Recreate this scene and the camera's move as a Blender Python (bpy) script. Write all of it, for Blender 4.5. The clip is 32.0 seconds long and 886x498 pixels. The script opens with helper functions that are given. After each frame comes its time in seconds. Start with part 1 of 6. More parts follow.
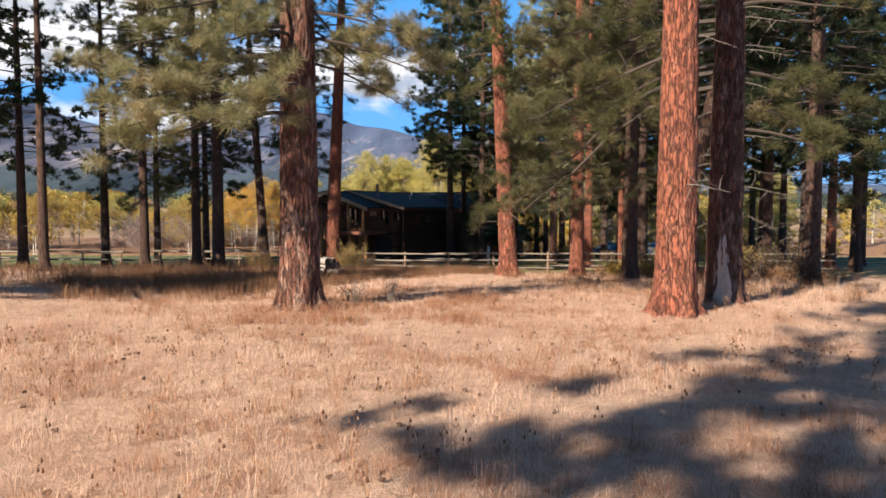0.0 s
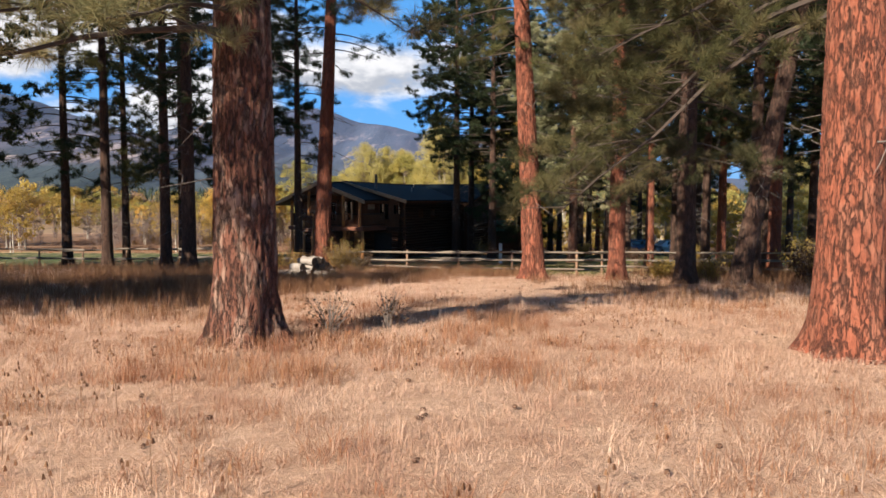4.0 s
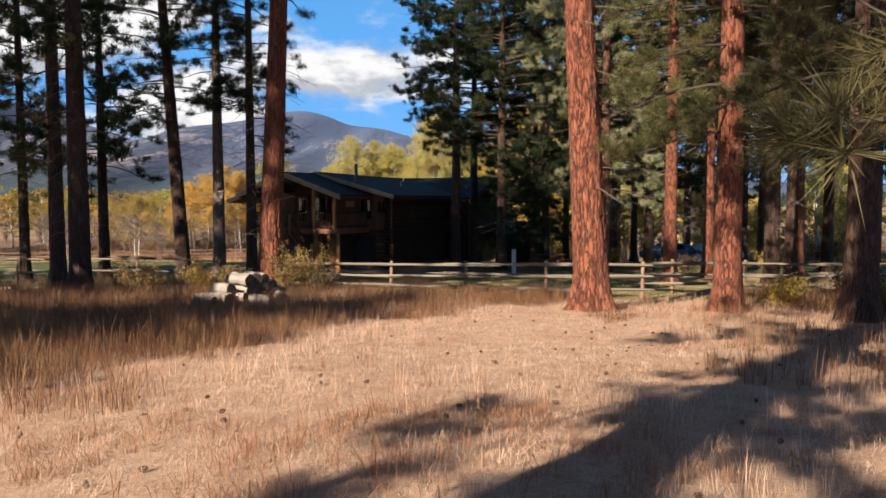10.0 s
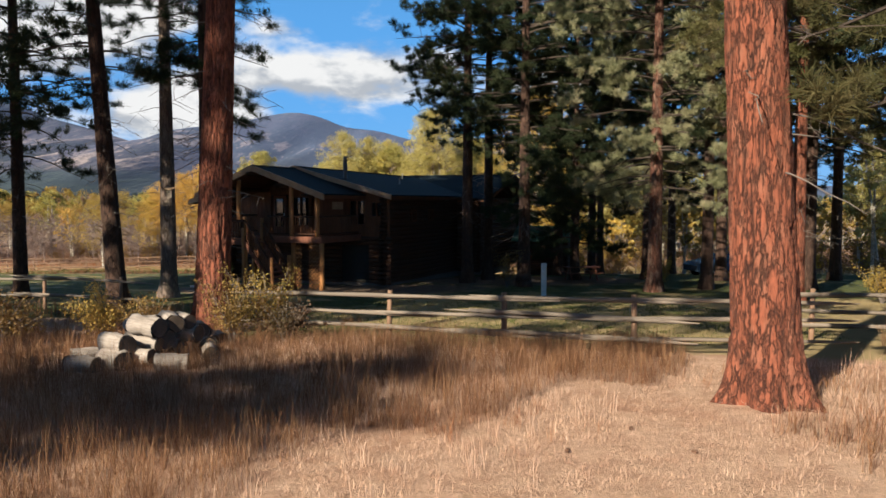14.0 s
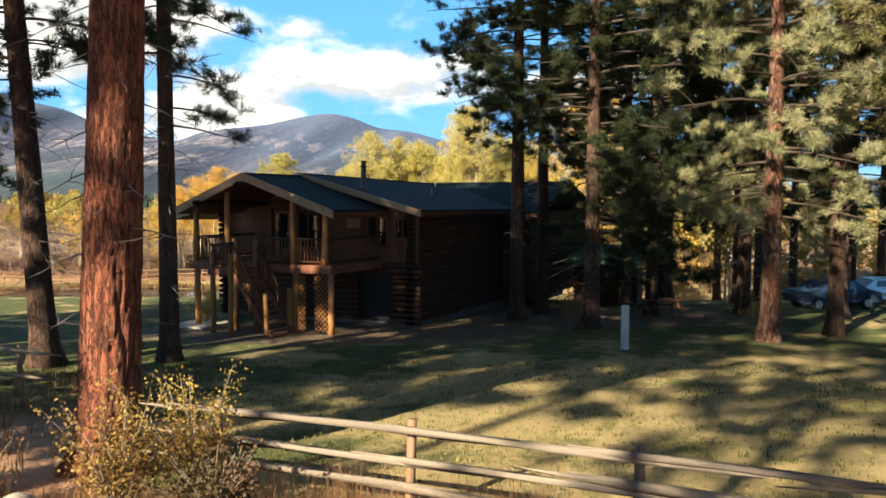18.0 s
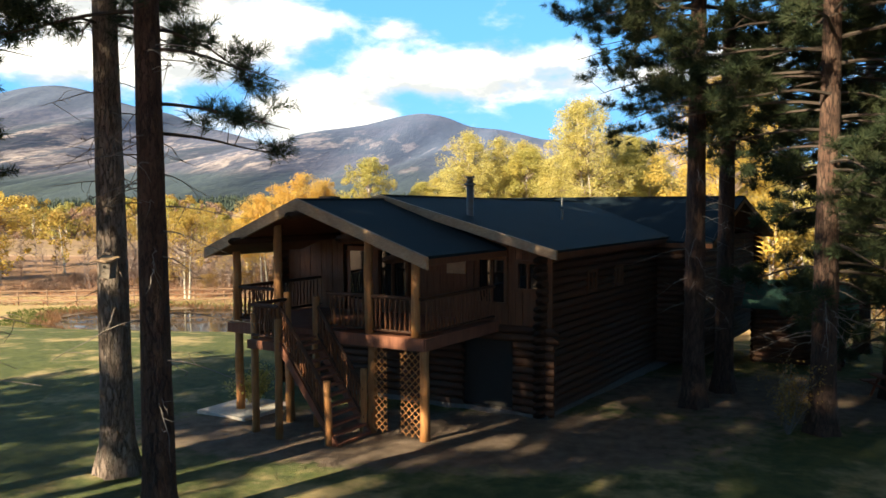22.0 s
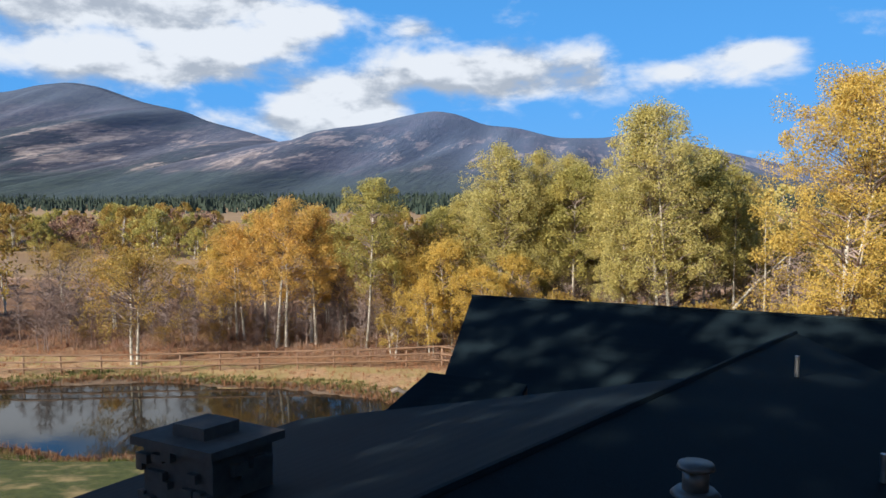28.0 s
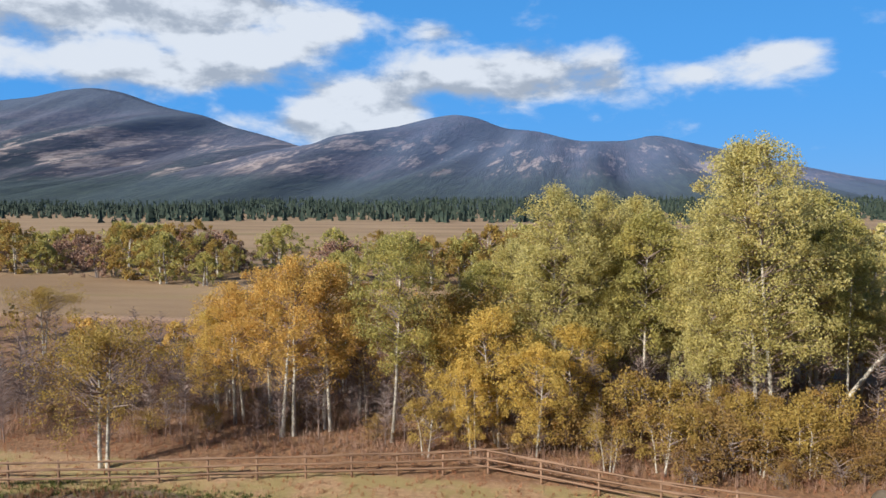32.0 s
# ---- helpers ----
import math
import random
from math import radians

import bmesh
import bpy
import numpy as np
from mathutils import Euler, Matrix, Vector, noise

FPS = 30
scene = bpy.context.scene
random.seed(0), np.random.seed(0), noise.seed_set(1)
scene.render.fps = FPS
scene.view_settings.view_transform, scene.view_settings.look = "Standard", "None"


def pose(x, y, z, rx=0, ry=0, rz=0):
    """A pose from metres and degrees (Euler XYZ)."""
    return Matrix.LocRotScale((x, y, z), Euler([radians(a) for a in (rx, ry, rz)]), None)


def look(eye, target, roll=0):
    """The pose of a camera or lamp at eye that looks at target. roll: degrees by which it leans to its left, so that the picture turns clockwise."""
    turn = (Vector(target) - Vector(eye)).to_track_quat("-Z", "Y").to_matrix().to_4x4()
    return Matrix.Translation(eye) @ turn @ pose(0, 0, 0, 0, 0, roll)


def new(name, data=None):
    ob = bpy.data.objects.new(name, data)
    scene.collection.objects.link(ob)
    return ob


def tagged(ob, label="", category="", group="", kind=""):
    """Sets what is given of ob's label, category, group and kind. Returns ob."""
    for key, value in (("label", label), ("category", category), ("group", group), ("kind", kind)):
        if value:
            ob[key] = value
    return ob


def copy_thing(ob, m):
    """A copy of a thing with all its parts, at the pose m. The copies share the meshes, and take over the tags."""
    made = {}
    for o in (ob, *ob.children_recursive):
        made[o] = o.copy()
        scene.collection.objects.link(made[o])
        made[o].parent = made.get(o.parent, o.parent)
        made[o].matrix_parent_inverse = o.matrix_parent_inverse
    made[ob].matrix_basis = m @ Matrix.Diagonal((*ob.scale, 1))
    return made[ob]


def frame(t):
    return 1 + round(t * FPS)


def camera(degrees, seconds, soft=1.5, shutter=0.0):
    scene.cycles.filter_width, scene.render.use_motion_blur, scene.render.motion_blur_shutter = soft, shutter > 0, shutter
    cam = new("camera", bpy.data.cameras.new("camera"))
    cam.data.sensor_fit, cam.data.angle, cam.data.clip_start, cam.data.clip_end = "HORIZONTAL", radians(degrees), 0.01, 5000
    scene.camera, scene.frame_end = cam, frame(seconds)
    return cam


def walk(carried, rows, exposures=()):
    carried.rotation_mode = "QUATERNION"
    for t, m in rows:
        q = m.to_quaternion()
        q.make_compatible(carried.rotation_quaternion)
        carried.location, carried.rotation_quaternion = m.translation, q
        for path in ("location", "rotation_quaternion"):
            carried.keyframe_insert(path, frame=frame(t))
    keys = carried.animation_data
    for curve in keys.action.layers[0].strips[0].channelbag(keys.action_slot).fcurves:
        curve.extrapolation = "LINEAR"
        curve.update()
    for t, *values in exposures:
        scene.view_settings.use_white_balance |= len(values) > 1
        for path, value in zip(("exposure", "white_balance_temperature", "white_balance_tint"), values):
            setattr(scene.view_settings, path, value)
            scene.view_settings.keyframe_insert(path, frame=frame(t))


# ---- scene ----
cam = camera(60.0, 32.0, soft=1.6)
# seconds, eye, pitch, roll, yaw
PATH = [
    (0, -0.000, -0.000, 2.300, -3.672, -0.153, -0.125),
    (0.5, -0.120, 0.868, 2.200, -3.674, -0.162, -0.005),
    (1, -0.242, 1.758, 2.132, -3.678, -0.166, 0.050),
    (1.5, -0.380, 2.664, 2.075, -3.700, -0.165, 0.033),
    (2, -0.536, 3.570, 2.025, -3.732, -0.139, 0.047),
    (2.5, -0.665, 4.447, 1.971, -3.775, -0.102, 0.094),
    (3, -0.678, 5.275, 1.925, -3.821, -0.079, 0.075),
    (3.5, -0.565, 6.101, 1.894, -3.865, -0.116, -0.059),
    (4, -0.409, 6.961, 1.882, -3.891, -0.179, -0.084),
    (4.5, -0.290, 7.925, 1.894, -3.890, -0.234, -0.038),
    (6.5, -0.312, 12.244, 1.830, -3.853, -0.130, -0.341),
    (7, -0.314, 13.088, 1.794, -3.820, -0.021, -0.287),
    (7.5, -0.312, 13.921, 1.748, -3.782, 0.075, -0.273),
    (8, -0.349, 14.828, 1.684, -3.737, 0.146, -0.322),
    (8.5, -0.444, 15.861, 1.605, -3.695, 0.173, -0.394),
    (9, -0.531, 16.947, 1.506, -3.672, 0.145, -0.481),
    (9.5, -0.596, 18.063, 1.403, -3.665, 0.080, -0.590),
    (10, -0.657, 19.208, 1.318, -3.662, 0.016, -0.655),
    (10.5, -0.710, 20.393, 1.260, -3.667, -0.024, -0.744),
    (11, -0.752, 21.606, 1.229, -3.663, -0.025, -0.888),
    (11.5, -0.793, 22.843, 1.239, -3.632, -0.015, -0.960),
    (12, -0.842, 24.050, 1.253, -3.585, -0.018, -0.970),
    (12.5, -0.900, 25.168, 1.208, -3.558, -0.021, -1.063),
    (13, -0.994, 26.294, 1.169, -3.545, -0.047, -1.155),
    (13.5, -1.101, 27.425, 1.190, -3.514, -0.080, -1.255),
    (14, -1.236, 28.512, 1.234, -3.486, -0.088, -0.962),
    (14.5, -1.330, 29.588, 1.301, -3.456, -0.103, -1.057),
    (16.5, -1.662, 33.893, 1.686, -3.425, -0.301, -1.102),
    (17, -1.662, 34.997, 1.786, -3.434, -0.240, -0.848),
    (17.5, -1.617, 36.098, 1.869, -3.435, -0.179, -0.143),
    (18, -1.560, 37.201, 1.912, -3.444, -0.123, 1.463),
    (18.5, -1.579, 38.337, 1.986, -3.445, -0.048, 3.202),
    (19, -1.686, 39.496, 2.085, -3.438, 0.062, 5.079),
    (19.5, -1.845, 40.673, 2.200, -3.430, 0.204, 6.492),
    (20, -2.058, 41.863, 2.299, -3.449, 0.338, 7.535),
    (20.5, -2.337, 43.102, 2.426, -3.471, 0.423, 8.454),
    (21, -2.604, 44.385, 2.588, -3.493, 0.425, 8.561),
    (21.5, -2.906, 45.686, 2.763, -3.520, 0.365, 8.455),
    (22, -3.239, 47.019, 2.952, -3.548, 0.274, 8.374),
    (22.5, -3.570, 48.370, 3.152, -3.575, 0.185, 8.298),
    (23, -3.885, 49.745, 3.362, -3.602, 0.109, 8.284),
    (23.5, -4.176, 51.164, 3.573, -3.629, 0.063, 8.304),
    (24, -4.452, 52.620, 3.788, -3.654, 0.037, 8.391),
    (24.5, -4.711, 54.071, 3.976, -3.685, 0.035, 8.571),
    (25, -4.979, 55.507, 4.158, -3.708, 0.089, 8.675),
    (25.5, -5.232, 56.928, 4.360, -3.709, 0.191, 8.774),
    (27.5, -6.457, 62.874, 5.406, -3.728, 0.081, 9.107),
    (28, -6.784, 64.283, 5.693, -3.714, 0.064, 9.334),
    (28.5, -7.133, 65.729, 6.029, -3.705, 0.049, 9.546),
    (29, -7.504, 67.178, 6.406, -3.690, 0.042, 9.742),
    (29.5, -7.903, 68.610, 6.807, -3.666, 0.043, 10.042),
    (30, -8.322, 70.023, 7.228, -3.638, 0.064, 10.202),
    (30.5, -8.762, 71.417, 7.666, -3.611, 0.097, 10.312),
    (31, -9.221, 72.788, 8.119, -3.582, 0.122, 10.440),
    (31.5, -9.697, 74.149, 8.595, -3.542, 0.137, 10.584),
    (32, -10.181, 75.512, 9.089, -3.485, 0.144, 10.747),
]
EXPOSURE = [(0.0, 1.13, 6550, 10), (4.0, 1.0, 6650, 11), (11.0, 0.98, 6850, 10), (14.0, 0.86, 6750, 8), (17.0, 1.5, 7350, 4), (21.0, 1.72, 7700, 4), (25.0, 1.4, 7500, 4), (28.0, 0.78, 6170, 8), (32.0, 0.64, 5980, 8)]
walk(cam, [(t, pose(x, y, z, 90 + p, r, w)) for t, x, y, z, p, r, w in PATH], EXPOSURE)

# ---- world and sun ----
SUN_FROM = Vector((-0.60, -0.80, 0.0)).normalized()
SUN_HIGH = radians(28)
world = bpy.data.worlds.new("sky")
scene.world = world
world.use_nodes = True


class Nodes:
    """Short hand for node trees."""

    def __init__(self, tree):
        self.tree = tree

    def add(self, kind, settings=None, **links):
        n = self.tree.nodes.new(kind)
        given = settings or {}
        if "air_density" in given:
            n.air_density = given["air_density"]
        if "altitude" in given:
            n.altitude = given["altitude"]
        if "attribute_name" in given:
            n.attribute_name = given["attribute_name"]
        if "dust_density" in given:
            n.dust_density = given["dust_density"]
        if "feature" in given:
            n.feature = given["feature"]
        if "interpolation_type" in given:
            n.interpolation_type = given["interpolation_type"]
        if "operation" in given:
            n.operation = given["operation"]
        if "ozone_density" in given:
            n.ozone_density = given["ozone_density"]
        if "sky_type" in given:
            n.sky_type = given["sky_type"]
        if "sun_disc" in given:
            n.sun_disc = given["sun_disc"]
        if "sun_elevation" in given:
            n.sun_elevation = given["sun_elevation"]
        if "sun_rotation" in given:
            n.sun_rotation = given["sun_rotation"]
        if "use_clamp" in given:
            n.use_clamp = given["use_clamp"]
        for k, v in links.items():
            key = k.replace("_", " ")
            sock = n.inputs[int(k[1:])] if k[0] == "i" and k[1:].isdigit() else n.inputs[key]
            if isinstance(v, bpy.types.NodeSocket):
                self.tree.links.new(v, sock)
            else:
                sock.default_value = v
        return n

    def math(self, op, a, b=0.0, c=0.0, clamp=False):
        return self.add("ShaderNodeMath", {"operation": op, "use_clamp": clamp}, i0=a, i1=b, i2=c).outputs[0]

    def mix(self, f, a, b, mode="MIX"):
        n = self.tree.nodes.new("ShaderNodeMix")
        n.data_type, n.blend_type = "RGBA", mode
        for i, v in ((0, f), (6, a), (7, b)):
            if isinstance(v, bpy.types.NodeSocket):
                self.tree.links.new(v, n.inputs[i])
            else:
                n.inputs[i].default_value = v if i == 0 else (*v, 1.0)[:4]
        return n.outputs[2]

    def ramp(self, f, a, b):
        """0 at a, 1 at b, smooth between."""
        return self.add("ShaderNodeMapRange", {"interpolation_type": "SMOOTHSTEP"}, Value=f, From_Min=a, From_Max=b).outputs[0]

    def noise(self, vec, scale, detail=3.0, rough=0.55, warp=0.0):
        n = self.add("ShaderNodeTexNoise", Scale=scale, Detail=detail, Roughness=rough, Distortion=warp)
        if vec is not None:
            self.tree.links.new(vec, n.inputs["Vector"])
        return n.outputs["Fac"]

    def scaled(self, vec, s):
        return self.add("ShaderNodeMapping", Vector=vec, Scale=s).outputs[0]


wt = Nodes(world.node_tree)
for n in list(world.node_tree.nodes):
    world.node_tree.nodes.remove(n)
sky = wt.add("ShaderNodeTexSky", {"sky_type": "NISHITA", "sun_disc": False, "sun_elevation": SUN_HIGH,
             "sun_rotation": math.atan2(SUN_FROM.x, SUN_FROM.y), "altitude": 1000.0, "air_density": 1.0, "dust_density": 0.3, "ozone_density": 2.0})
ray_to = wt.add("ShaderNodeTexCoord").outputs["Generated"]
sep = wt.add("ShaderNodeSeparateXYZ", Vector=ray_to)
up = wt.math("MAXIMUM", sep.outputs["Z"], 0.02)
# the cloud layer: a flat sheet far overhead
lift = wt.math("ADD", up, 0.10)
sheet = wt.add("ShaderNodeCombineXYZ", X=wt.math("DIVIDE", sep.outputs["X"], lift), Y=wt.math("DIVIDE", sep.outputs["Y"], lift), Z=0.0).outputs[0]
big = wt.noise(sheet, 1.1, 2.0, 0.5, 0.3)
side = wt.math("ARCTAN2", sep.outputs["X"], sep.outputs["Y"])
rise = wt.math("ARCSINE", sep.outputs["Z"])


def puffs(lower):
    """Billows of the cloud, at this height or a little above it."""
    at = wt.add("ShaderNodeCombineXYZ", X=side, Y=wt.math("MULTIPLY", wt.math("ADD", rise, lower), 1.9), Z=0.4).outputs[0]
    return wt.noise(at, 9.0, 8.0, 0.56, 0.15)


fine = puffs(0.0)
cover = wt.math("ADD", wt.math("MULTIPLY", big, 0.24), wt.math("MULTIPLY", fine, 0.70))


def cloud_bank(az, el, wide, high, weight):
    """More cloud round one direction (degrees right of north, degrees up)."""
    a = wt.math("MULTIPLY", wt.math("ARCTAN2", sep.outputs["X"], sep.outputs["Y"]), 57.2958)
    e = wt.math("MULTIPLY", wt.math("ARCSINE", sep.outputs["Z"]), 57.2958)
    p = wt.math("POWER", wt.math("DIVIDE", wt.math("SUBTRACT", a, az), wide), 2.0)
    q = wt.math("POWER", wt.math("DIVIDE", wt.math("SUBTRACT", e, el), high), 2.0)
    return wt.math("MULTIPLY", wt.math("EXPONENT", wt.math("MULTIPLY", wt.math("ADD", p, q), -1.0)), weight)


for bank in ((-31, 13.6, 13, 2.4, .30), (-29, 9.0, 5.5, 1.3, .27), (-43, 10, 8, 2.6, .25), (-16.5, 7.7, 4.4, 2.0, .30), (-11.3, 12.2, 2.5, 1.0, .27), (-9.2, 9.2, 3.0, 1.5, .25),
             (-1.4, 8.8, 5.4, 2.3, .30), (12.6, 9.9, 3.4, 1.1, .27), (7.3, 8.8, 2.4, 1.0, .22), (-19, 5.6, 6, 1.4, .30), (-18, 12.6, 3.0, 1.2, .16), (-17, 8.0, 10, 3.6, .06), (-6.5, 8.6, 3.0, 2.2, .14), (-25.5, 13.6, 5.0, 1.8, .12), (-24, 11.2, 4, .9, .18), (-36, 14.5, 8, 2, .2)):
    cover = wt.math("ADD", cover, cloud_bank(*bank))
body = wt.ramp(cover, 0.52, 0.72)
shade = wt.ramp(wt.math("SUBTRACT", puffs(0.026), fine), -0.06, 0.13)
white = wt.mix(shade, (10.2, 10.4, 10.9), (5.4, 5.9, 6.8))
clear = wt.mix(wt.ramp(sep.outputs["Z"], 0.15, 0.75), (1.1, 4.9, 11.5), (0.55, 0.85, 1.5))
clear = wt.mix(0.82, sky.outputs[0], clear)
back = wt.add("ShaderNodeBackground", Color=wt.mix(body, clear, white), Strength=0.048)
wt.add("ShaderNodeOutputWorld", Surface=back.outputs[0])

sun = new("sun", bpy.data.lights.new("sun", "SUN"))
sun.data.energy, sun.data.angle, sun.data.color = 5.0, radians(0.55), (1.0, 0.87, 0.70)
sun.matrix_world = look((0, 0, 60), Vector((0, 0, 60)) - SUN_FROM * math.cos(SUN_HIGH) - Vector((0, 0, math.sin(SUN_HIGH))))

# ---- materials ----
def material(name, rough=0.8, metal=0.0):
    m = bpy.data.materials.new(name)
    m.use_nodes = True
    m.node_tree.nodes.clear()
    t = Nodes(m.node_tree)
    bsdf = t.add("ShaderNodeBsdfPrincipled", Roughness=rough, Metallic=metal)
    t.out = t.add("ShaderNodeOutputMaterial", Surface=bsdf.outputs[0])
    t.bsdf, t.mat = bsdf, m
    t.obj = t.add("ShaderNodeTexCoord").outputs["Object"]
    t.geo = t.add("ShaderNodeNewGeometry")
    t.pos = t.geo.outputs["Position"]
    return t


def paint(t, colour, bump=None, strength=0.4, distance=0.02):
    if isinstance(colour, bpy.types.NodeSocket):
        t.tree.links.new(colour, t.bsdf.inputs["Base Color"])
    else:
        t.bsdf.inputs["Base Color"].default_value = (*colour, 1)
    if bump is not None:
        b = t.add("ShaderNodeBump", Strength=strength, Distance=distance, Height=bump)
        t.tree.links.new(b.outputs[0], t.bsdf.inputs["Normal"])
    return t.mat


def bark(name, plate, groove, pale, much=0.75):
    """Plated pine bark: long plates parted by dark furrows."""
    t = material(name, 0.92)
    r = t.add("ShaderNodeObjectInfo").outputs["Random"]
    v = t.scaled(t.obj, (10.0, 10.0, 2.3))
    warp = t.add("ShaderNodeVectorMath", {"operation": "MULTIPLY_ADD"}, i0=t.add("ShaderNodeTexNoise", Vector=v, Scale=1.6, Detail=4.0, Roughness=0.7).outputs["Color"], i1=(2.0, 2.0, 2.0), i2=v).outputs[0]
    cell = t.add("ShaderNodeTexVoronoi", {"feature": "DISTANCE_TO_EDGE"}, Vector=warp, Scale=1.0).outputs["Distance"]
    rift = t.noise(t.scaled(t.obj, (13, 13, 1.9)), 1.0, 5.0, 0.7, 0.8)
    seam = t.math("MULTIPLY", t.ramp(cell, -0.05, 0.11), t.ramp(rift, 0.28, 0.46))
    flake = t.noise(t.scaled(t.obj, (30, 30, 11)), 1.0, 7.0, 0.75)
    patch = t.ramp(t.noise(t.scaled(t.obj, (5.5, 5.5, 1.8)), 1.0, 4.0, 0.6), 0.47, 0.62)
    c = t.mix(t.ramp(flake, 0.3, 0.72), plate, tuple(min(1, p * 1.55) for p in plate))
    c = t.mix(t.math("MULTIPLY", patch, much), c, pale)
    c = t.mix(t.math("MULTIPLY", r, 0.35), c, tuple(p * 0.55 for p in plate))
    c = t.mix(seam, groove, c)
    furrow = t.add("ShaderNodeAttribute", {"attribute_name": "furrow"}).outputs["Fac"]
    c = t.mix(t.math("MULTIPLY", t.ramp(furrow, 0.45, 1.0), 0.7), c, groove)
    c = t.mix(t.math("MULTIPLY", t.ramp(t.noise(t.scaled(t.obj, (55, 55, 13)), 1.0, 4.0, 0.7), 0.54, 0.70), 0.4), c, groove)
    h = t.math("ADD", seam, t.math("MULTIPLY", flake, 0.45))
    return paint(t, c, h, 1.0, 0.06)


BARK_ORANGE = bark("orange_pine_bark", (0.25, 0.078, 0.044), (0.060, 0.023, 0.016), (0.38, 0.180, 0.120), 0.38)
BARK_DARK = bark("dark_pine_bark", (0.080, 0.042, 0.030), (0.018, 0.011, 0.009), (0.14, 0.085, 0.062))
BARK_MOTTLED = bark("mottled_pine_bark", (0.145, 0.058, 0.038), (0.028, 0.014, 0.011), (0.42, 0.29, 0.225), 0.62)
BARK_GREY = bark("grey_pine_bark", (0.20, 0.150, 0.125), (0.030, 0.022, 0.018), (0.33, 0.28, 0.24))


def twig_bark(name, a, b):
    t = material(name, 0.9)
    return paint(t, t.mix(t.noise(t.obj, 9.0, 4.0), a, b), t.noise(t.obj, 40.0, 3.0), 0.3, 0.01)


LIMB = twig_bark("limb_bark", (0.036, 0.027, 0.022), (0.090, 0.068, 0.056))
DEAD_LIMB = twig_bark("dead_limb_bark", (0.11, 0.09, 0.08), (0.24, 0.21, 0.19))


def foliage(name, a, b, c, glow=0.35, gloss=0.5):
    """Leaves or needles: each blade its own shade, with light coming through."""
    t = material(name, max(gloss, 0.65))
    t.bsdf.inputs["Specular IOR Level"].default_value = 0.25
    isl = t.geo.outputs["Random Per Island"]
    drift = t.noise(t.pos, 0.55, 3.0, 0.6)
    col = t.mix(t.ramp(isl, 0.15, 0.85), a, b)
    col = t.mix(t.math("MULTIPLY", t.ramp(drift, 0.45, 0.72), 0.8), col, c)
    paint(t, col)
    tr = t.add("ShaderNodeBsdfTranslucent", Color=col)
    mixed = t.add("ShaderNodeMixShader", i0=glow, i1=t.bsdf.outputs[0], i2=tr.outputs[0])
    t.tree.links.new(mixed.outputs[0], t.out.inputs["Surface"])
    return t.mat


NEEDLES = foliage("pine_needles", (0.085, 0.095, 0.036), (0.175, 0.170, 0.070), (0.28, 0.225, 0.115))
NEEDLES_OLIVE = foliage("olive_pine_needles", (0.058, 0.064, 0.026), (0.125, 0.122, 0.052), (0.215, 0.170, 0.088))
# Darker copy of the needles, with shade put into the colour.
NEEDLES_SHADED = foliage("shaded_pine_needles", (0.040, 0.047, 0.021), (0.092, 0.090, 0.042), (0.165, 0.125, 0.072))
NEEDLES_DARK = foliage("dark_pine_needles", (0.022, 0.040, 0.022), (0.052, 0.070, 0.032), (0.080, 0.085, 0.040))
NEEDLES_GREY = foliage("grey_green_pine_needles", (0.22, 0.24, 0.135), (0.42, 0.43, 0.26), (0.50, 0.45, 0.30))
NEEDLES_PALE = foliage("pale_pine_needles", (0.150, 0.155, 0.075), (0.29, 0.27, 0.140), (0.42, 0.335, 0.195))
LEAF_GOLD = foliage("gold_leaves", (0.54, 0.38, 0.085), (0.72, 0.54, 0.165), (0.48, 0.37, 0.10), 0.43)
LEAF_LIME = foliage("yellow_green_leaves", (0.39, 0.355, 0.120), (0.63, 0.56, 0.24), (0.58, 0.48, 0.17), 0.44)
LEAF_GREEN = foliage("green_leaves", (0.30, 0.29, 0.09), (0.50, 0.45, 0.16), (0.58, 0.47, 0.14), 0.44)
LEAF_ORANGE = foliage("orange_leaves", (0.55, 0.335, 0.085), (0.69, 0.47, 0.15), (0.48, 0.36, 0.10), 0.43)
LEAF_BROWN = foliage("brown_fading_leaves", (0.22, 0.140, 0.050), (0.36, 0.245, 0.085), (0.24, 0.125, 0.050), 0.35)
LEAF_DULL = foliage("fading_leaves", (0.34, 0.235, 0.065), (0.48, 0.365, 0.105), (0.30, 0.17, 0.060), 0.42)
STRAW = foliage("dry_grass", (0.57, 0.385, 0.29), (0.80, 0.60, 0.475), (0.45, 0.25, 0.175), 0.3, 0.7)
STRAW_DARK = foliage("brown_dry_grass", (0.165, 0.080, 0.045), (0.37, 0.215, 0.120), (0.17, 0.082, 0.046), 0.3, 0.7)
TURF = foliage("lawn_grass", (0.055, 0.085, 0.020), (0.13, 0.155, 0.040), (0.38, 0.30, 0.14), 0.3, 0.7)
RUSTY = foliage("rusty_dry_weed", (0.26, 0.115, 0.060), (0.46, 0.25, 0.145), (0.34, 0.14, 0.075), 0.3, 0.7)
THICKET = foliage("bare_thicket", (0.20, 0.125, 0.095), (0.36, 0.25, 0.19), (0.30, 0.14, 0.085), 0.1, 0.8)
TWIGS = foliage("bare_twigs", (0.15, 0.115, 0.105), (0.31, 0.25, 0.235), (0.21, 0.135, 0.115), 0.0, 0.8)
LEAF_RUSSET = foliage("dark_russet_leaves", (0.060, 0.034, 0.024), (0.13, 0.078, 0.046), (0.095, 0.085, 0.036), 0.3)
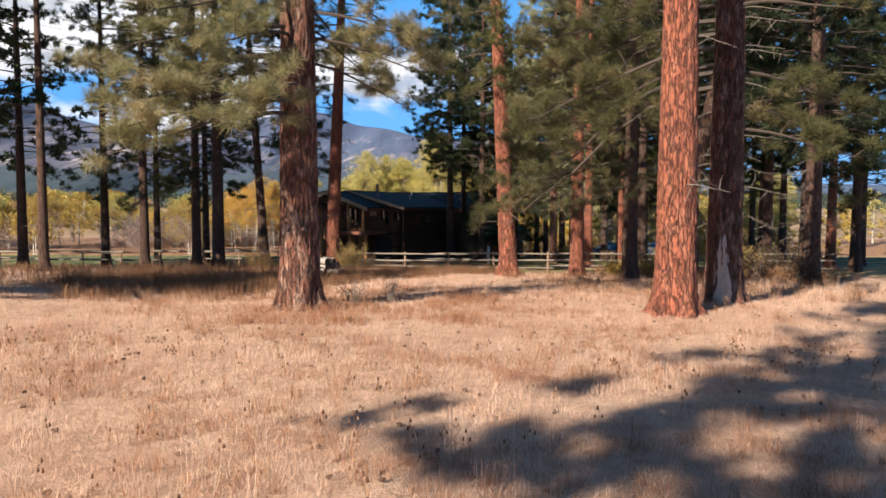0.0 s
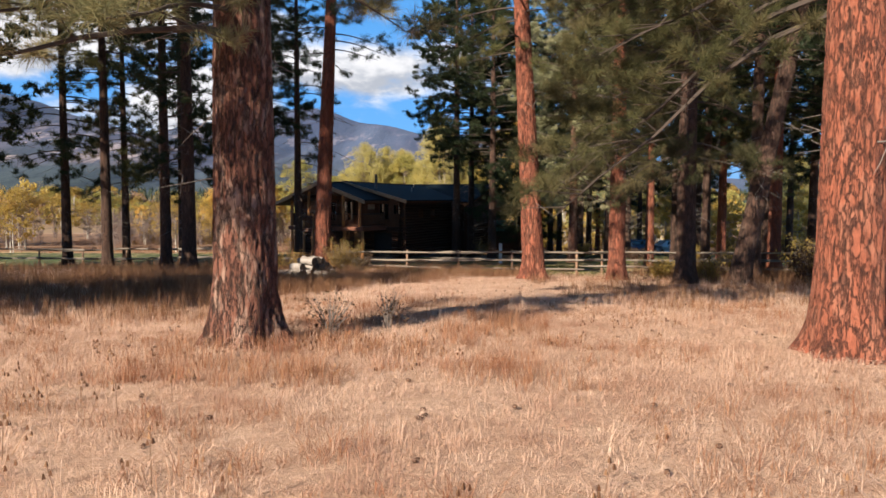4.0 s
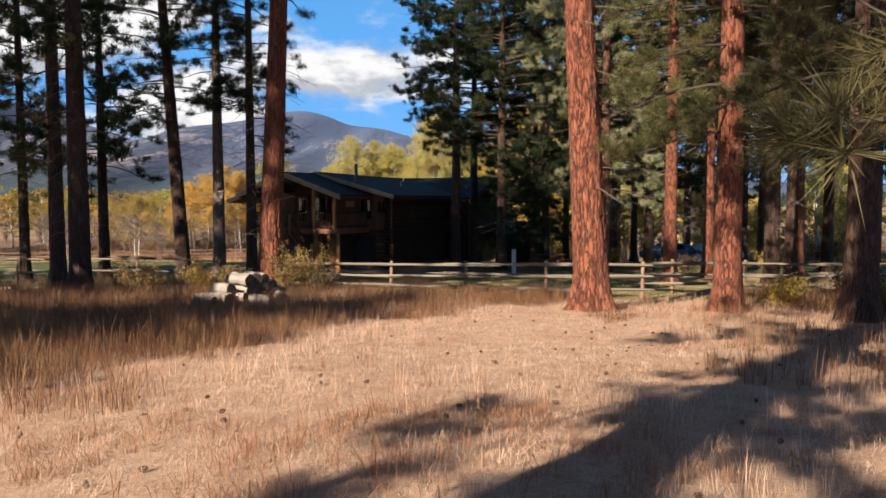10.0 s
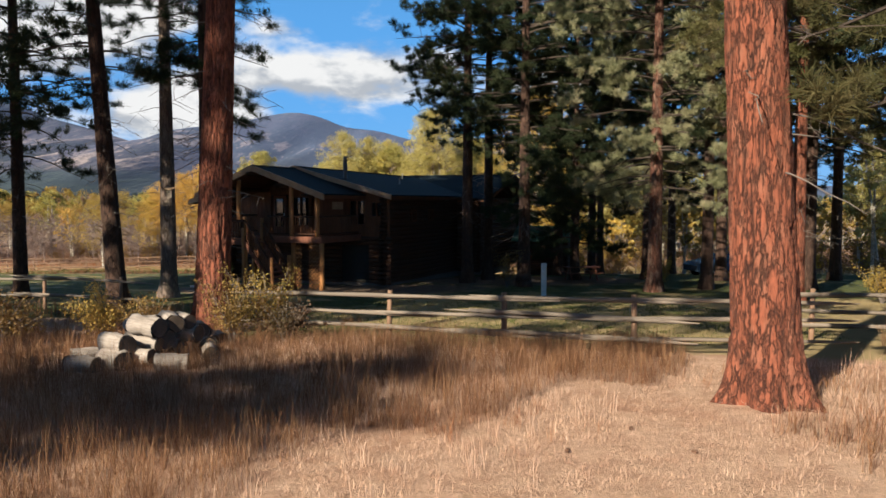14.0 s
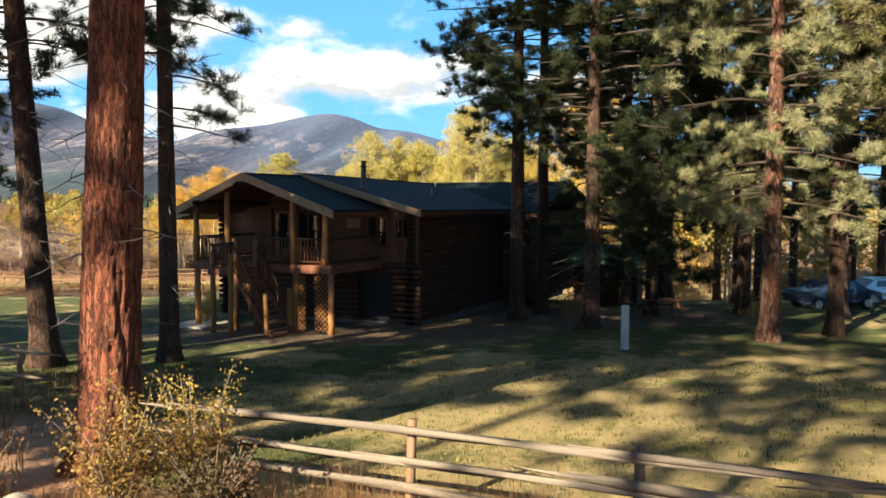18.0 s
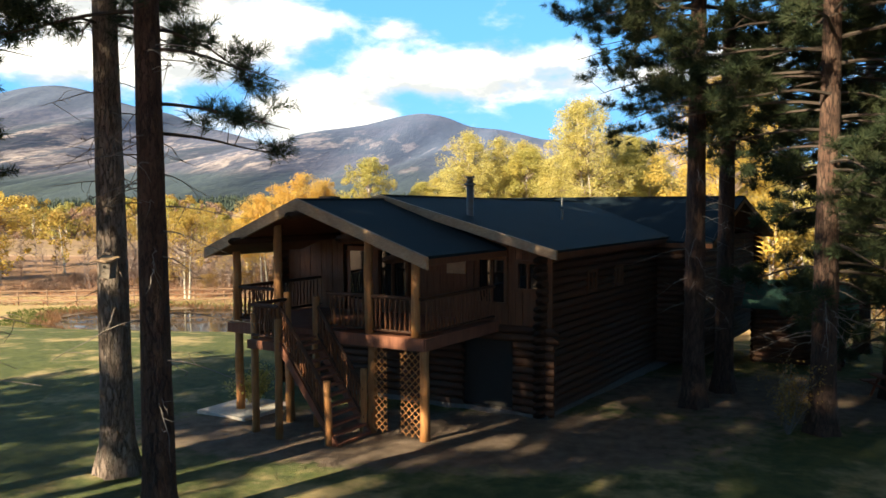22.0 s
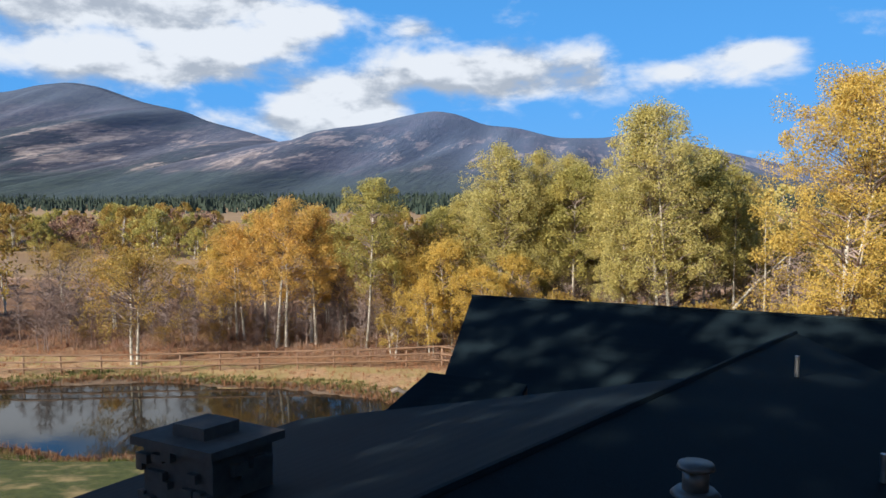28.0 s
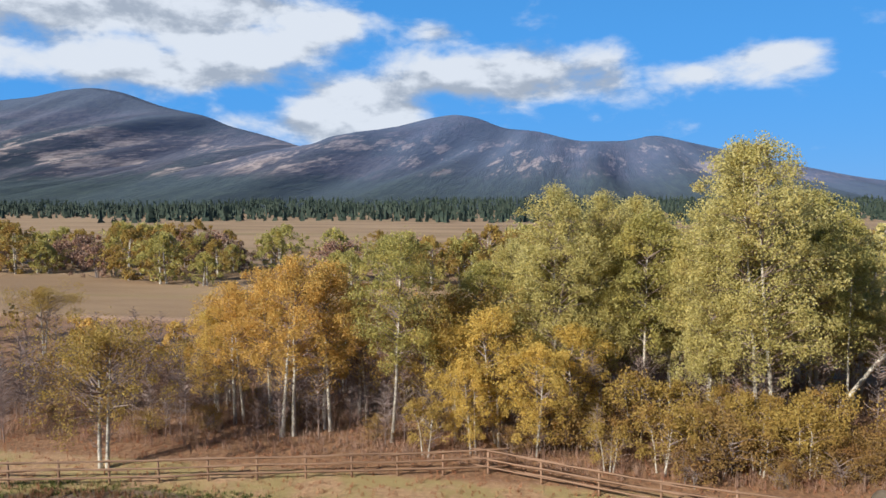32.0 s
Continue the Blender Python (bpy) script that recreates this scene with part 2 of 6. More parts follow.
CONIFER = foliage("far_conifer", (0.020, 0.036, 0.028), (0.040, 0.058, 0.042), (0.05, 0.062, 0.045), 0.1, 0.8)


def ground_material():
    t = material("ground", 0.95)

    def attr(n):
        return t.add("ShaderNodeAttribute", {"attribute_name": n}).outputs["Fac"]
    n1, n2, n3 = t.noise(t.pos, 0.35, 5.0, 0.65), t.noise(t.pos, 2.6, 5.0, 0.65), t.noise(t.pos, 14.0, 4.0, 0.7)
    straw = t.noise(t.scaled(t.pos, (9.0, 22.0, 9.0)), 1.6, 5.0, 0.75, 1.5)
    dry = t.mix(t.ramp(n2, 0.30, 0.70), (0.53, 0.34, 0.24), (0.74, 0.52, 0.385))
    dry = t.mix(t.math("MULTIPLY", t.ramp(n1, 0.48, 0.70), 0.6), dry, (0.43, 0.215, 0.125))
    dry = t.mix(t.math("MULTIPLY", t.ramp(straw, 0.54, 0.32), 0.65), dry, (0.22, 0.115, 0.065))
    dry = t.mix(t.math("MULTIPLY", t.ramp(n3, 0.60, 0.80), 0.35), dry, (0.82, 0.66, 0.47))
    lawn = t.mix(t.ramp(n2, 0.32, 0.68), (0.045, 0.070, 0.016), (0.100, 0.118, 0.030))
    lawn = t.mix(t.math("MULTIPLY", t.ramp(t.math("ADD", n1, t.math("MULTIPLY", t.ramp(t.add("ShaderNodeSeparateXYZ", Vector=t.pos).outputs["X"], -12.0, 3.0), t.math("MULTIPLY", t.ramp(t.add("ShaderNodeSeparateXYZ", Vector=t.pos).outputs["Y"], 65.0, 57.0), 0.20))), 0.49, 0.67), 0.9), lawn, (0.44, 0.335, 0.165))
    lawn = t.mix(t.math("MULTIPLY", t.ramp(n3, 0.55, 0.80), 0.4), lawn, (0.30, 0.24, 0.115))
    brush = t.mix(t.ramp(n2, 0.3, 0.7), (0.17, 0.085, 0.045), (0.34, 0.20, 0.11))
    brush = t.mix(t.math("MULTIPLY", t.ramp(n1, 0.5, 0.7), 0.45), brush, (0.36, 0.22, 0.12))
    far = t.noise(t.scaled(t.pos, (0.010, 0.035, 0.02)), 1.0, 5.0, 0.6)
    field = t.mix(t.ramp(far, 0.35, 0.65), (0.24, 0.155, 0.085), (0.36, 0.25, 0.145))
    field = t.mix(t.math("MULTIPLY", t.ramp(t.noise(t.scaled(t.pos, (0.002, 0.05, 0.02)), 1.0, 3.0), 0.55, 0.66), 0.6), field, (0.24, 0.19, 0.075))
    bare = t.mix(t.ramp(n2, 0.3, 0.7), (0.11, 0.075, 0.052), (0.20, 0.145, 0.105))
    edge = t.math("MULTIPLY", t.math("SUBTRACT", n2, 0.5), 0.9)

    def mask(name):
        return t.ramp(t.math("ADD", attr(name), edge), 0.35, 0.65)
    bank = t.mix(t.ramp(n2, 0.3, 0.7), (0.34, 0.215, 0.120), (0.52, 0.345, 0.205))
    bank = t.mix(t.math("MULTIPLY", t.ramp(n1, 0.40, 0.58), 0.75), bank, (0.33, 0.28, 0.11))
    c = t.mix(mask("bank"), dry, bank)
    c = t.mix(mask("lawn"), c, lawn)
    c = t.mix(mask("brush"), c, brush)
    c = t.mix(mask("field"), c, field)
    c = t.mix(mask("bare"), c, bare)
    return paint(t, c, t.math("ADD", t.math("ADD", n2, n3), straw), 0.7, 0.06)


GROUND = ground_material()


def wood(name, a, b, rough=0.7, along=(26, 26, 1.6), crack=True):
    t = material(name, rough)
    r = t.add("ShaderNodeObjectInfo").outputs["Random"]
    grain = t.noise(t.scaled(t.obj, along), 1.0, 5.0, 0.6, 0.6)
    wear = t.noise(t.obj, 1.7, 4.0, 0.6)
    c = t.mix(t.ramp(grain, 0.3, 0.7), a, b)
    c = t.mix(t.math("MULTIPLY", t.ramp(wear, 0.45, 0.75), 0.5), c, tuple(x * 0.55 for x in a))
    c = t.mix(t.math("MULTIPLY", r, 0.4), c, tuple(x * 0.62 for x in a))
    return paint(t, c, grain, 0.35, 0.01)


LOG = wood("stained_log", (0.050, 0.018, 0.009), (0.110, 0.043, 0.019), along=(1.6, 26, 26))
POST = wood("peeled_log_post", (0.33, 0.135, 0.046), (0.50, 0.235, 0.085))
DECK = wood("red_brown_deck_wood", (0.18, 0.060, 0.036), (0.28, 0.11, 0.06))
BOARD = wood("brown_board_siding", (0.125, 0.043, 0.017), (0.21, 0.080, 0.032))
RAKE = wood("weathered_barge_board", (0.40, 0.26, 0.16), (0.58, 0.42, 0.28), along=(1.6, 26, 26))
RAIL = wood("weathered_fence_wood", (0.165, 0.135, 0.11), (0.30, 0.255, 0.21), along=(1.6, 26, 26))
DEAD_WOOD = wood("bare_dead_wood", (0.42, 0.33, 0.27), (0.62, 0.52, 0.44))
FENCE_POST = wood("fence_post_wood", (0.21, 0.125, 0.080), (0.34, 0.215, 0.140))
FIRELOG = wood("grey_log_bark", (0.25, 0.215, 0.19), (0.52, 0.465, 0.42), along=(1.6, 18, 18))
CUT_END = wood("cut_log_end", (0.045, 0.034, 0.027), (0.12, 0.088, 0.065), along=(4, 4, 4))


def roof_material(name, a, b):
    t = material(name, 0.8)
    speck = t.noise(t.obj, 55.0, 3.0, 0.7)
    stain = t.noise(t.obj, 0.9, 4.0, 0.6)
    c = t.mix(t.ramp(speck, 0.3, 0.7), a, b)
    c = t.mix(t.math("MULTIPLY", t.ramp(stain, 0.5, 0.75), 0.5), c, tuple(0.6 * x for x in a))
    t.bsdf.inputs["Specular IOR Level"].default_value = 0.2
    return paint(t, c, speck, 0.3, 0.004)


SHINGLE = roof_material("blue_green_shingle", (0.005, 0.012, 0.018), (0.011, 0.023, 0.032))
GREEN_METAL = roof_material("green_metal_roof", (0.06, 0.15, 0.12), (0.09, 0.20, 0.16))


def plain(name, colour, rough=0.6, metal=0.0, var=0.25):
    t = material(name, rough, metal)
    n = t.noise(t.obj, 6.0, 4.0, 0.6)
    return paint(t, t.mix(t.ramp(n, 0.3, 0.7), tuple(c * (1 - var) for c in colour), colour), t.noise(t.obj, 45.0, 3.0), 0.15, 0.004)


PIPE = plain("sooty_pipe_metal", (0.20, 0.20, 0.20), 0.5, 0.6)
STEEL = plain("galvanised_steel", (0.55, 0.56, 0.57), 0.35, 0.9)
STONE = plain("dark_chimney_stone", (0.15, 0.13, 0.12), 0.9)
CONCRETE = plain("pale_concrete", (0.55, 0.52, 0.48), 0.9)
WHITE = plain("white_paint", (0.78, 0.78, 0.76), 0.5)
# near-black colour that stands for shade in openings
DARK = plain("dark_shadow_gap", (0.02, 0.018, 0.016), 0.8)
CURTAIN = plain("white_curtain", (0.75, 0.74, 0.70), 0.9)
CAR_BLUE = plain("dark_blue_car_paint", (0.03, 0.06, 0.12), 0.25, 0.3)
CAR_SILVER = plain("silver_car_paint", (0.5, 0.52, 0.55), 0.3, 0.6)
RUBBER = plain("black_rubber", (0.02, 0.02, 0.02), 0.8)
CONE = plain("pine_cone", (0.13, 0.070, 0.045), 0.9)


def glass_material():
    t = material("window_glass", 0.03)
    t.bsdf.inputs["Base Color"].default_value = (0.012, 0.014, 0.016, 1)
    t.bsdf.inputs["Specular IOR Level"].default_value = 0.8
    return t.mat


GLASS = glass_material()


def water_material():
    t = material("pond_water", 0.03)
    t.bsdf.inputs["Base Color"].default_value = (0.010, 0.012, 0.010, 1)
    t.bsdf.inputs["IOR"].default_value = 1.33
    b = t.add("ShaderNodeBump", Strength=0.06, Distance=0.02, Height=t.noise(t.scaled(t.pos, (1.2, 3.0, 1.0)), 1.6, 3.0))
    t.tree.links.new(b.outputs[0], t.bsdf.inputs["Normal"])
    return t.mat


WATER = water_material()


def aspen_bark():
    t = material("white_aspen_bark", 0.8)
    scar = t.ramp(t.noise(t.scaled(t.obj, (5, 5, 22)), 1.0, 3.0, 0.6), 0.60, 0.70)
    c = t.mix(t.ramp(t.noise(t.obj, 3.0, 4.0), 0.35, 0.7), (0.36, 0.33, 0.28), (0.58, 0.55, 0.49))
    return paint(t, t.mix(t.math("MULTIPLY", scar, 0.85), c, (0.06, 0.05, 0.045)), scar, 0.2, 0.01)


BIRCH = aspen_bark()


def mountain_material(name, haze, snow_line, crest_shade):
    t = material(name, 1.0)
    p = t.pos
    n1 = t.noise(t.scaled(p, (0.0024, 0.00008, 0.0040)), 1.0, 7.0, 0.62)
    n2 = t.noise(t.scaled(p, (0.0085, 0.0003, 0.0090)), 1.0, 7.0, 0.70)
    n3 = t.noise(t.scaled(p, (0.075, 0.0020, 0.075)), 1.0, 5.0, 0.75)
    high = t.add("ShaderNodeSeparateXYZ", Vector=p).outputs["Z"]
    n4 = t.noise(t.scaled(p, (0.030, 0.0008, 0.030)), 1.0, 6.0, 0.72)
    scrub = t.mix(t.ramp(n3, 0.40, 0.60), (0.036, 0.034, 0.040), (0.105, 0.088, 0.090))
    wooded = t.mix(t.ramp(n3, 0.42, 0.60), (0.012, 0.020, 0.018), (0.040, 0.052, 0.040))
    rock = t.mix(t.ramp(n3, 0.38, 0.62), (0.22, 0.165, 0.135), (0.66, 0.53, 0.44))
    c = t.mix(t.ramp(t.math("ADD", n1, t.math("MULTIPLY", t.math("SUBTRACT", n4, 0.5), 0.5)), 0.44, 0.54), wooded, scrub)
    mid = t.math("MULTIPLY", t.ramp(high, 60.0, 130.0), t.ramp(high, 360.0, 220.0))
    c = t.mix(t.math("MULTIPLY", t.math("MULTIPLY", t.ramp(t.math("ADD", n2, t.math("MULTIPLY", t.math("SUBTRACT", n4, 0.5), 0.6)), 0.53, 0.60), mid), 0.85), c, rock)
    # Cloud shadow near the crest, painted in with the forest colour.
    crown = t.ramp(t.math("ADD", high, t.math("MULTIPLY", n4, 160.0)), crest_shade, crest_shade + 50.0)
    c = t.mix(t.math("MULTIPLY", crown, 0.8), c, wooded)
    low = t.ramp(t.math("ADD", high, t.math("MULTIPLY", n4, 110.0)), 165.0, 120.0)
    c = t.mix(low, c, t.mix(t.ramp(n3, 0.40, 0.65), (0.010, 0.024, 0.016), (0.036, 0.058, 0.034)))
    snow = t.math("MULTIPLY", t.ramp(t.math("ADD", high, t.math("MULTIPLY", n2, 70.0)), snow_line, snow_line + 25.0), 0.45)
    c = t.mix(snow, c, (0.50, 0.52, 0.57))
    # Distance haze is painted: slope colour goes blue with depth.
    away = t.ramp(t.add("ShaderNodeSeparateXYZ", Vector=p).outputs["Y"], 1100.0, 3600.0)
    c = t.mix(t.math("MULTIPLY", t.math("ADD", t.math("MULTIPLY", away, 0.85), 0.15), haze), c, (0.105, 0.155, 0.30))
    return paint(t, c, t.math("ADD", n2, t.math("MULTIPLY", n3, 0.4)), 0.8, 14.0)


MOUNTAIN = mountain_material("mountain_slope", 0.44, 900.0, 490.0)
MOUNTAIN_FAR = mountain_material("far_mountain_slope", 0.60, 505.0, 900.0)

# ---- mesh helpers ----
class Pile:
    """Collects vertices and faces of one mesh."""

    def __init__(self):
        self.v, self.q, self.t, self.n = [], [], [], 0

    def put(self, verts, quads=None, tris=None):
        verts = np.asarray(verts, dtype=np.float32).reshape(-1, 3)
        if quads is not None and len(quads):
            self.q.append(np.asarray(quads, dtype=np.int32).reshape(-1, 4) + self.n)
        if tris is not None and len(tris):
            self.t.append(np.asarray(tris, dtype=np.int32).reshape(-1, 3) + self.n)
        self.v.append(verts)
        self.n += len(verts)

    def tube(self, pts, radii, seg=6, cap=True):
        pts = np.asarray(pts, dtype=float)
        radii = np.broadcast_to(np.asarray(radii, dtype=float), (len(pts),))
        d = np.gradient(pts, axis=0)
        d /= np.linalg.norm(d, axis=1)[:, None] + 1e-9
        ref = np.array([0.0, 0.0, 1.0]) if abs(d[0, 2]) < 0.8 else np.array([1.0, 0.0, 0.0])
        a = np.cross(d, ref)
        a /= np.linalg.norm(a, axis=1)[:, None] + 1e-9
        b = np.cross(d, a)
        th = np.linspace(0, 2 * np.pi, seg, endpoint=False)
        ring = pts[:, None] + radii[:, None, None] * (np.cos(th)[None, :, None] * a[:, None] + np.sin(th)[None, :, None] * b[:, None])
        k = np.arange(len(pts) - 1)[:, None] * seg
        i = np.arange(seg)[None, :]
        j = (i + 1) % seg
        quads = np.stack([k + i, k + j, k + seg + j, k + seg + i], -1).reshape(-1, 4)
        tris = []
        verts = ring.reshape(-1, 3)
        if cap:
            m = len(verts)
            verts = np.vstack([verts, pts[:1], pts[-1:]])
            last = (len(pts) - 1) * seg
            tris = [(m, (c + 1) % seg, c) for c in range(seg)] + [(m + 1, last + c, last + (c + 1) % seg) for c in range(seg)]
        self.put(verts, quads, tris)

    def box(self, lo, hi, turn=None, taper=0.0):
        (x0, y0, z0), (x1, y1, z1) = lo, hi
        v = np.array([(x0, y0, z0), (x1, y0, z0), (x1, y1, z0), (x0, y1, z0), (x0 + taper, y0 + taper, z1), (x1 - taper, y0 + taper, z1), (x1 - taper, y1 - taper, z1), (x0 + taper, y1 - taper, z1)], dtype=float)
        if turn is not None:
            v = np.array([turn @ Vector(p) for p in v])
        self.put(v, [(0, 3, 2, 1), (4, 5, 6, 7), (0, 1, 5, 4), (1, 2, 6, 5), (2, 3, 7, 6), (3, 0, 4, 7)])

    def slab(self, corners, thick):
        """A plate with four corners, thickened downwards."""
        c = np.asarray(corners, dtype=float)
        v = np.vstack([c, c - np.array([0, 0, thick])])
        self.put(v, [(0, 1, 2, 3), (7, 6, 5, 4), (0, 4, 5, 1), (1, 5, 6, 2), (2, 6, 7, 3), (3, 7, 4, 0)])

    def mesh(self, name, mat, smooth=False):
        me = bpy.data.meshes.new(name)
        v = np.vstack(self.v)
        me.vertices.add(len(v))
        me.vertices.foreach_set("co", v.ravel())
        q = np.vstack(self.q) if self.q else np.zeros((0, 4), np.int32)
        t = np.vstack(self.t) if self.t else np.zeros((0, 3), np.int32)
        me.loops.add(q.size + t.size)
        me.loops.foreach_set("vertex_index", np.concatenate([q.ravel(), t.ravel()]).astype(np.int32))
        me.polygons.add(len(q) + len(t))
        me.polygons.foreach_set("loop_start", np.concatenate([np.arange(len(q)) * 4, q.size + np.arange(len(t)) * 3]).astype(np.int32))
        me.update(calc_edges=True)
        me.polygons.foreach_set("use_smooth", np.full(len(me.polygons), bool(smooth)))
        me.materials.append(mat)
        return me


def part(name, pile, mat, parent=None, label="", smooth=False, at=None):
    """Links a pile (or a ready mesh) as one mesh object under a thing or a part."""
    me = pile.mesh(name, mat, smooth) if isinstance(pile, Pile) else pile
    ob = new(name, me)
    if parent is not None:
        ob.parent = parent
    if at is not None:
        ob.matrix_basis = at
    if label:
        ob["label"] = label
    return ob


def thing(name, at, label, category, group="", kind=""):
    ob = new(name)
    ob.empty_display_size = 0.3
    ob.matrix_basis = at
    return tagged(ob, label, category, group, kind)


# ---- ground ----
LEVELS = ((-200, .6), (-30, .3), (0, 0.0), (18, -.38), (28, -.95), (38, -1.6), (47, -2.12), (62, -2.98), (75, -3.25), (84, -3.9), (93, -5.3), (98, -6.15), (104, -6.25),
          (118, -6.1), (130, -5.7), (165, -5.9), (400, -6.0), (9000, -6.0))
LY, LZ = [a for a, b in LEVELS], [b for a, b in LEVELS]


def pond_reach(x, y):
    """Below 1 inside the pond."""
    a = np.arctan2(y - 103.8, x + 29.0)
    wob = 1 + 0.05 * np.sin(3 * a + 0.6) + 0.035 * np.sin(7 * a)
    return np.sqrt(((x + 29.0) / 16.2) ** 2 + ((y - 103.8) / 7.7) ** 2) / wob


def ground_z(x, y):
    x, y = np.asarray(x, dtype=float), np.asarray(y, dtype=float)
    z = (np.interp(y, LY, LZ) + np.interp(y - 3, LY, LZ) + np.interp(y + 3, LY, LZ)) / 3
    z = z + 0.10 * np.sin(x * 0.31 + y * 0.17) * np.sin(y * 0.23 - 1.0) * (np.abs(x) < 60) * (y < 60)
    z = z - 0.30 * np.exp(-(((x + 9) / 5) ** 2 + ((y - 30) / 7) ** 2))
    r = pond_reach(x, y)
    near = np.clip((1.35 - r) / 0.3, 0, 1)
    z = z * (1 - near) + (-6.25) * near
    return np.where(r < 1.08, z - 0.9 * np.clip(1.08 - r, 0, 0.6), z)


def gz(x, y):
    return float(ground_z(x, y))


def spread(lo, hi, step, far, grow=1.35):
    mid = list(np.arange(lo, hi + step / 2, step))
    s, out, a = step, [], hi
    while a < far:
        s *= grow
        a += s
        out.append(a)
    s, b, head = step, lo, []
    while b > -far:
        s *= grow
        b -= s
        head.append(b)
    return np.array(head[::-1] + mid + out)


def build_ground():
    xs, ys = spread(-48, 30, 0.7, 6000), spread(-6, 128, 0.6, 6000)
    X, Y = np.meshgrid(xs, ys)
    Z = ground_z(X, Y)
    rng = np.random.RandomState(3)
    Z = Z + rng.normal(0, 0.018, Z.shape) * (np.abs(X) < 50) * (Y < 130)
    n, m = len(ys), len(xs)
    k = np.arange(n * m).reshape(n, m)
    p = Pile()
    p.put(np.stack([X, Y, Z], -1).reshape(-1, 3), np.stack([k[:-1, :-1], k[:-1, 1:], k[1:, 1:], k[1:, :-1]], -1).reshape(-1, 4))
    me = p.mesh("ground", GROUND, True)
    r = pond_reach(X, Y)
    fence_y = 46.2 - 0.26 * (X + 2)
    lawn = np.clip((Y - np.where(X < -6, 52.0, fence_y)) / 3.0 + 0.5, 0, 1) * np.clip((97 - Y) / 3.0 + 0.5, 0, 1) * np.clip((r - 1.14) / 0.08, 0, 1)
    lawn = np.maximum(lawn, 0.62 * np.clip(1.6 - np.hypot((X + 9) / 7.0, (Y - 108.5) / 4.5), 0, 1))
    lawn = np.maximum(lawn, 0.62 * np.clip(1.25 - (r - 1.0) / 0.16, 0, 1) * (r > 0.98))
    bank = np.clip((Y - 95) / 3.0, 0, 1) * np.clip((118 - Y) / 3.0, 0, 1)
    brush = np.clip((Y - 114.6) / 3.0, 0, 1) * np.clip((168 - Y) / 10, 0, 1)
    field = np.clip((Y - 160) / 10, 0, 1)
    bare = np.clip(1.5 - np.hypot((X + 7) / 7.5, (Y - 66.0) / 2.6), 0, 1) + np.clip(1.4 - np.hypot((X - 4) / 9, (Y - 72) / 4.5), 0, 1) * 0.8
    bare = bare + np.clip(1.8 - np.abs(r - 0.96) / 0.075, 0, 1) * 0.9
    for name, a in (("lawn", lawn), ("bank", bank), ("brush", brush), ("field", field), ("bare", np.clip(bare, 0, 1))):
        at = me.attributes.new(name, "FLOAT", "POINT")
        at.data.foreach_set("value", a.astype(np.float32).ravel())
    tagged(part("ground", me, GROUND), "tawny dry meadow, patchy mown lawn and brown brush land", "ground", kind="structure")


build_ground()
water = Pile()
ring = [(-29 + 18.5 * math.cos(a), 103.8 + 9.1 * math.sin(a), -6.42) for a in np.linspace(0, 2 * np.pi, 72, endpoint=False)]
water.put([(-29, 103.8, -6.42)] + ring, None, [(0, 1 + i, 1 + (i + 1) % 72) for i in range(72)])
tagged(part("pond_water", water, WATER), "still dark pond water mirroring sky and trees", "pond", kind="structure")

# ---- log house ----
HO = np.array([-10.2, 66.6])
HU, HV = np.array([0.937, -0.349]), np.array([0.438, 0.899])
U_ANGLE, V_ANGLE = math.degrees(math.atan2(HU[1], HU[0])), math.degrees(math.atan2(HV[1], HV[0]))
house = thing("log_house", pose(HO[0], HO[1], -2.9), "two-storey brown log house with dark blue-green shingle roofs", "house")
FLOOR = -0.45
GROUND_H = -3.05


def hp(u, v, z):
    """A point of the house, from the foot of its empty."""
    a = HU * u + HV * v
    return Vector((a[0], a[1], z + 2.9))


def hbox(p, u0, u1, v0, v1, z0, z1):
    c = [hp(u, v, z) for z in (z0, z1) for u, v in ((u0, v0), (u1, v0), (u1, v1), (u0, v1))]
    p.put([tuple(q) for q in c], [(0, 3, 2, 1), (4, 5, 6, 7), (0, 1, 5, 4), (1, 2, 6, 5), (2, 3, 7, 6), (3, 0, 4, 7)])
    return p


def hslab(p, corners, thick):
    p.slab([tuple(hp(*c)) for c in corners], thick)
    return p


def log_mesh(seg=10):
    p = Pile()
    n = 7
    rng = np.random.RandomState(5)
    pts = [(i / (n - 1), 0.006 * rng.normal(), 0.006 * rng.normal()) for i in range(n)]
    p.tube(pts, [0.5 + 0.02 * rng.normal() for _ in pts], seg)
    return p.mesh("log", LOG, True)


LOG_MESH = log_mesh()


def lay_log(a, b, dia, parent, name="log", mesh=None):
    """One log from a to b, both from the parent's foot."""
    a, b = Vector(a), Vector(b)
    d = b - a
    ob = new(name, mesh or LOG_MESH)
    ob.parent = parent
    ob.matrix_basis = Matrix.Translation(a) @ d.to_track_quat("X", "Z").to_matrix().to_4x4() @ Matrix.Diagonal((d.length, dia, dia, 1))
    return ob


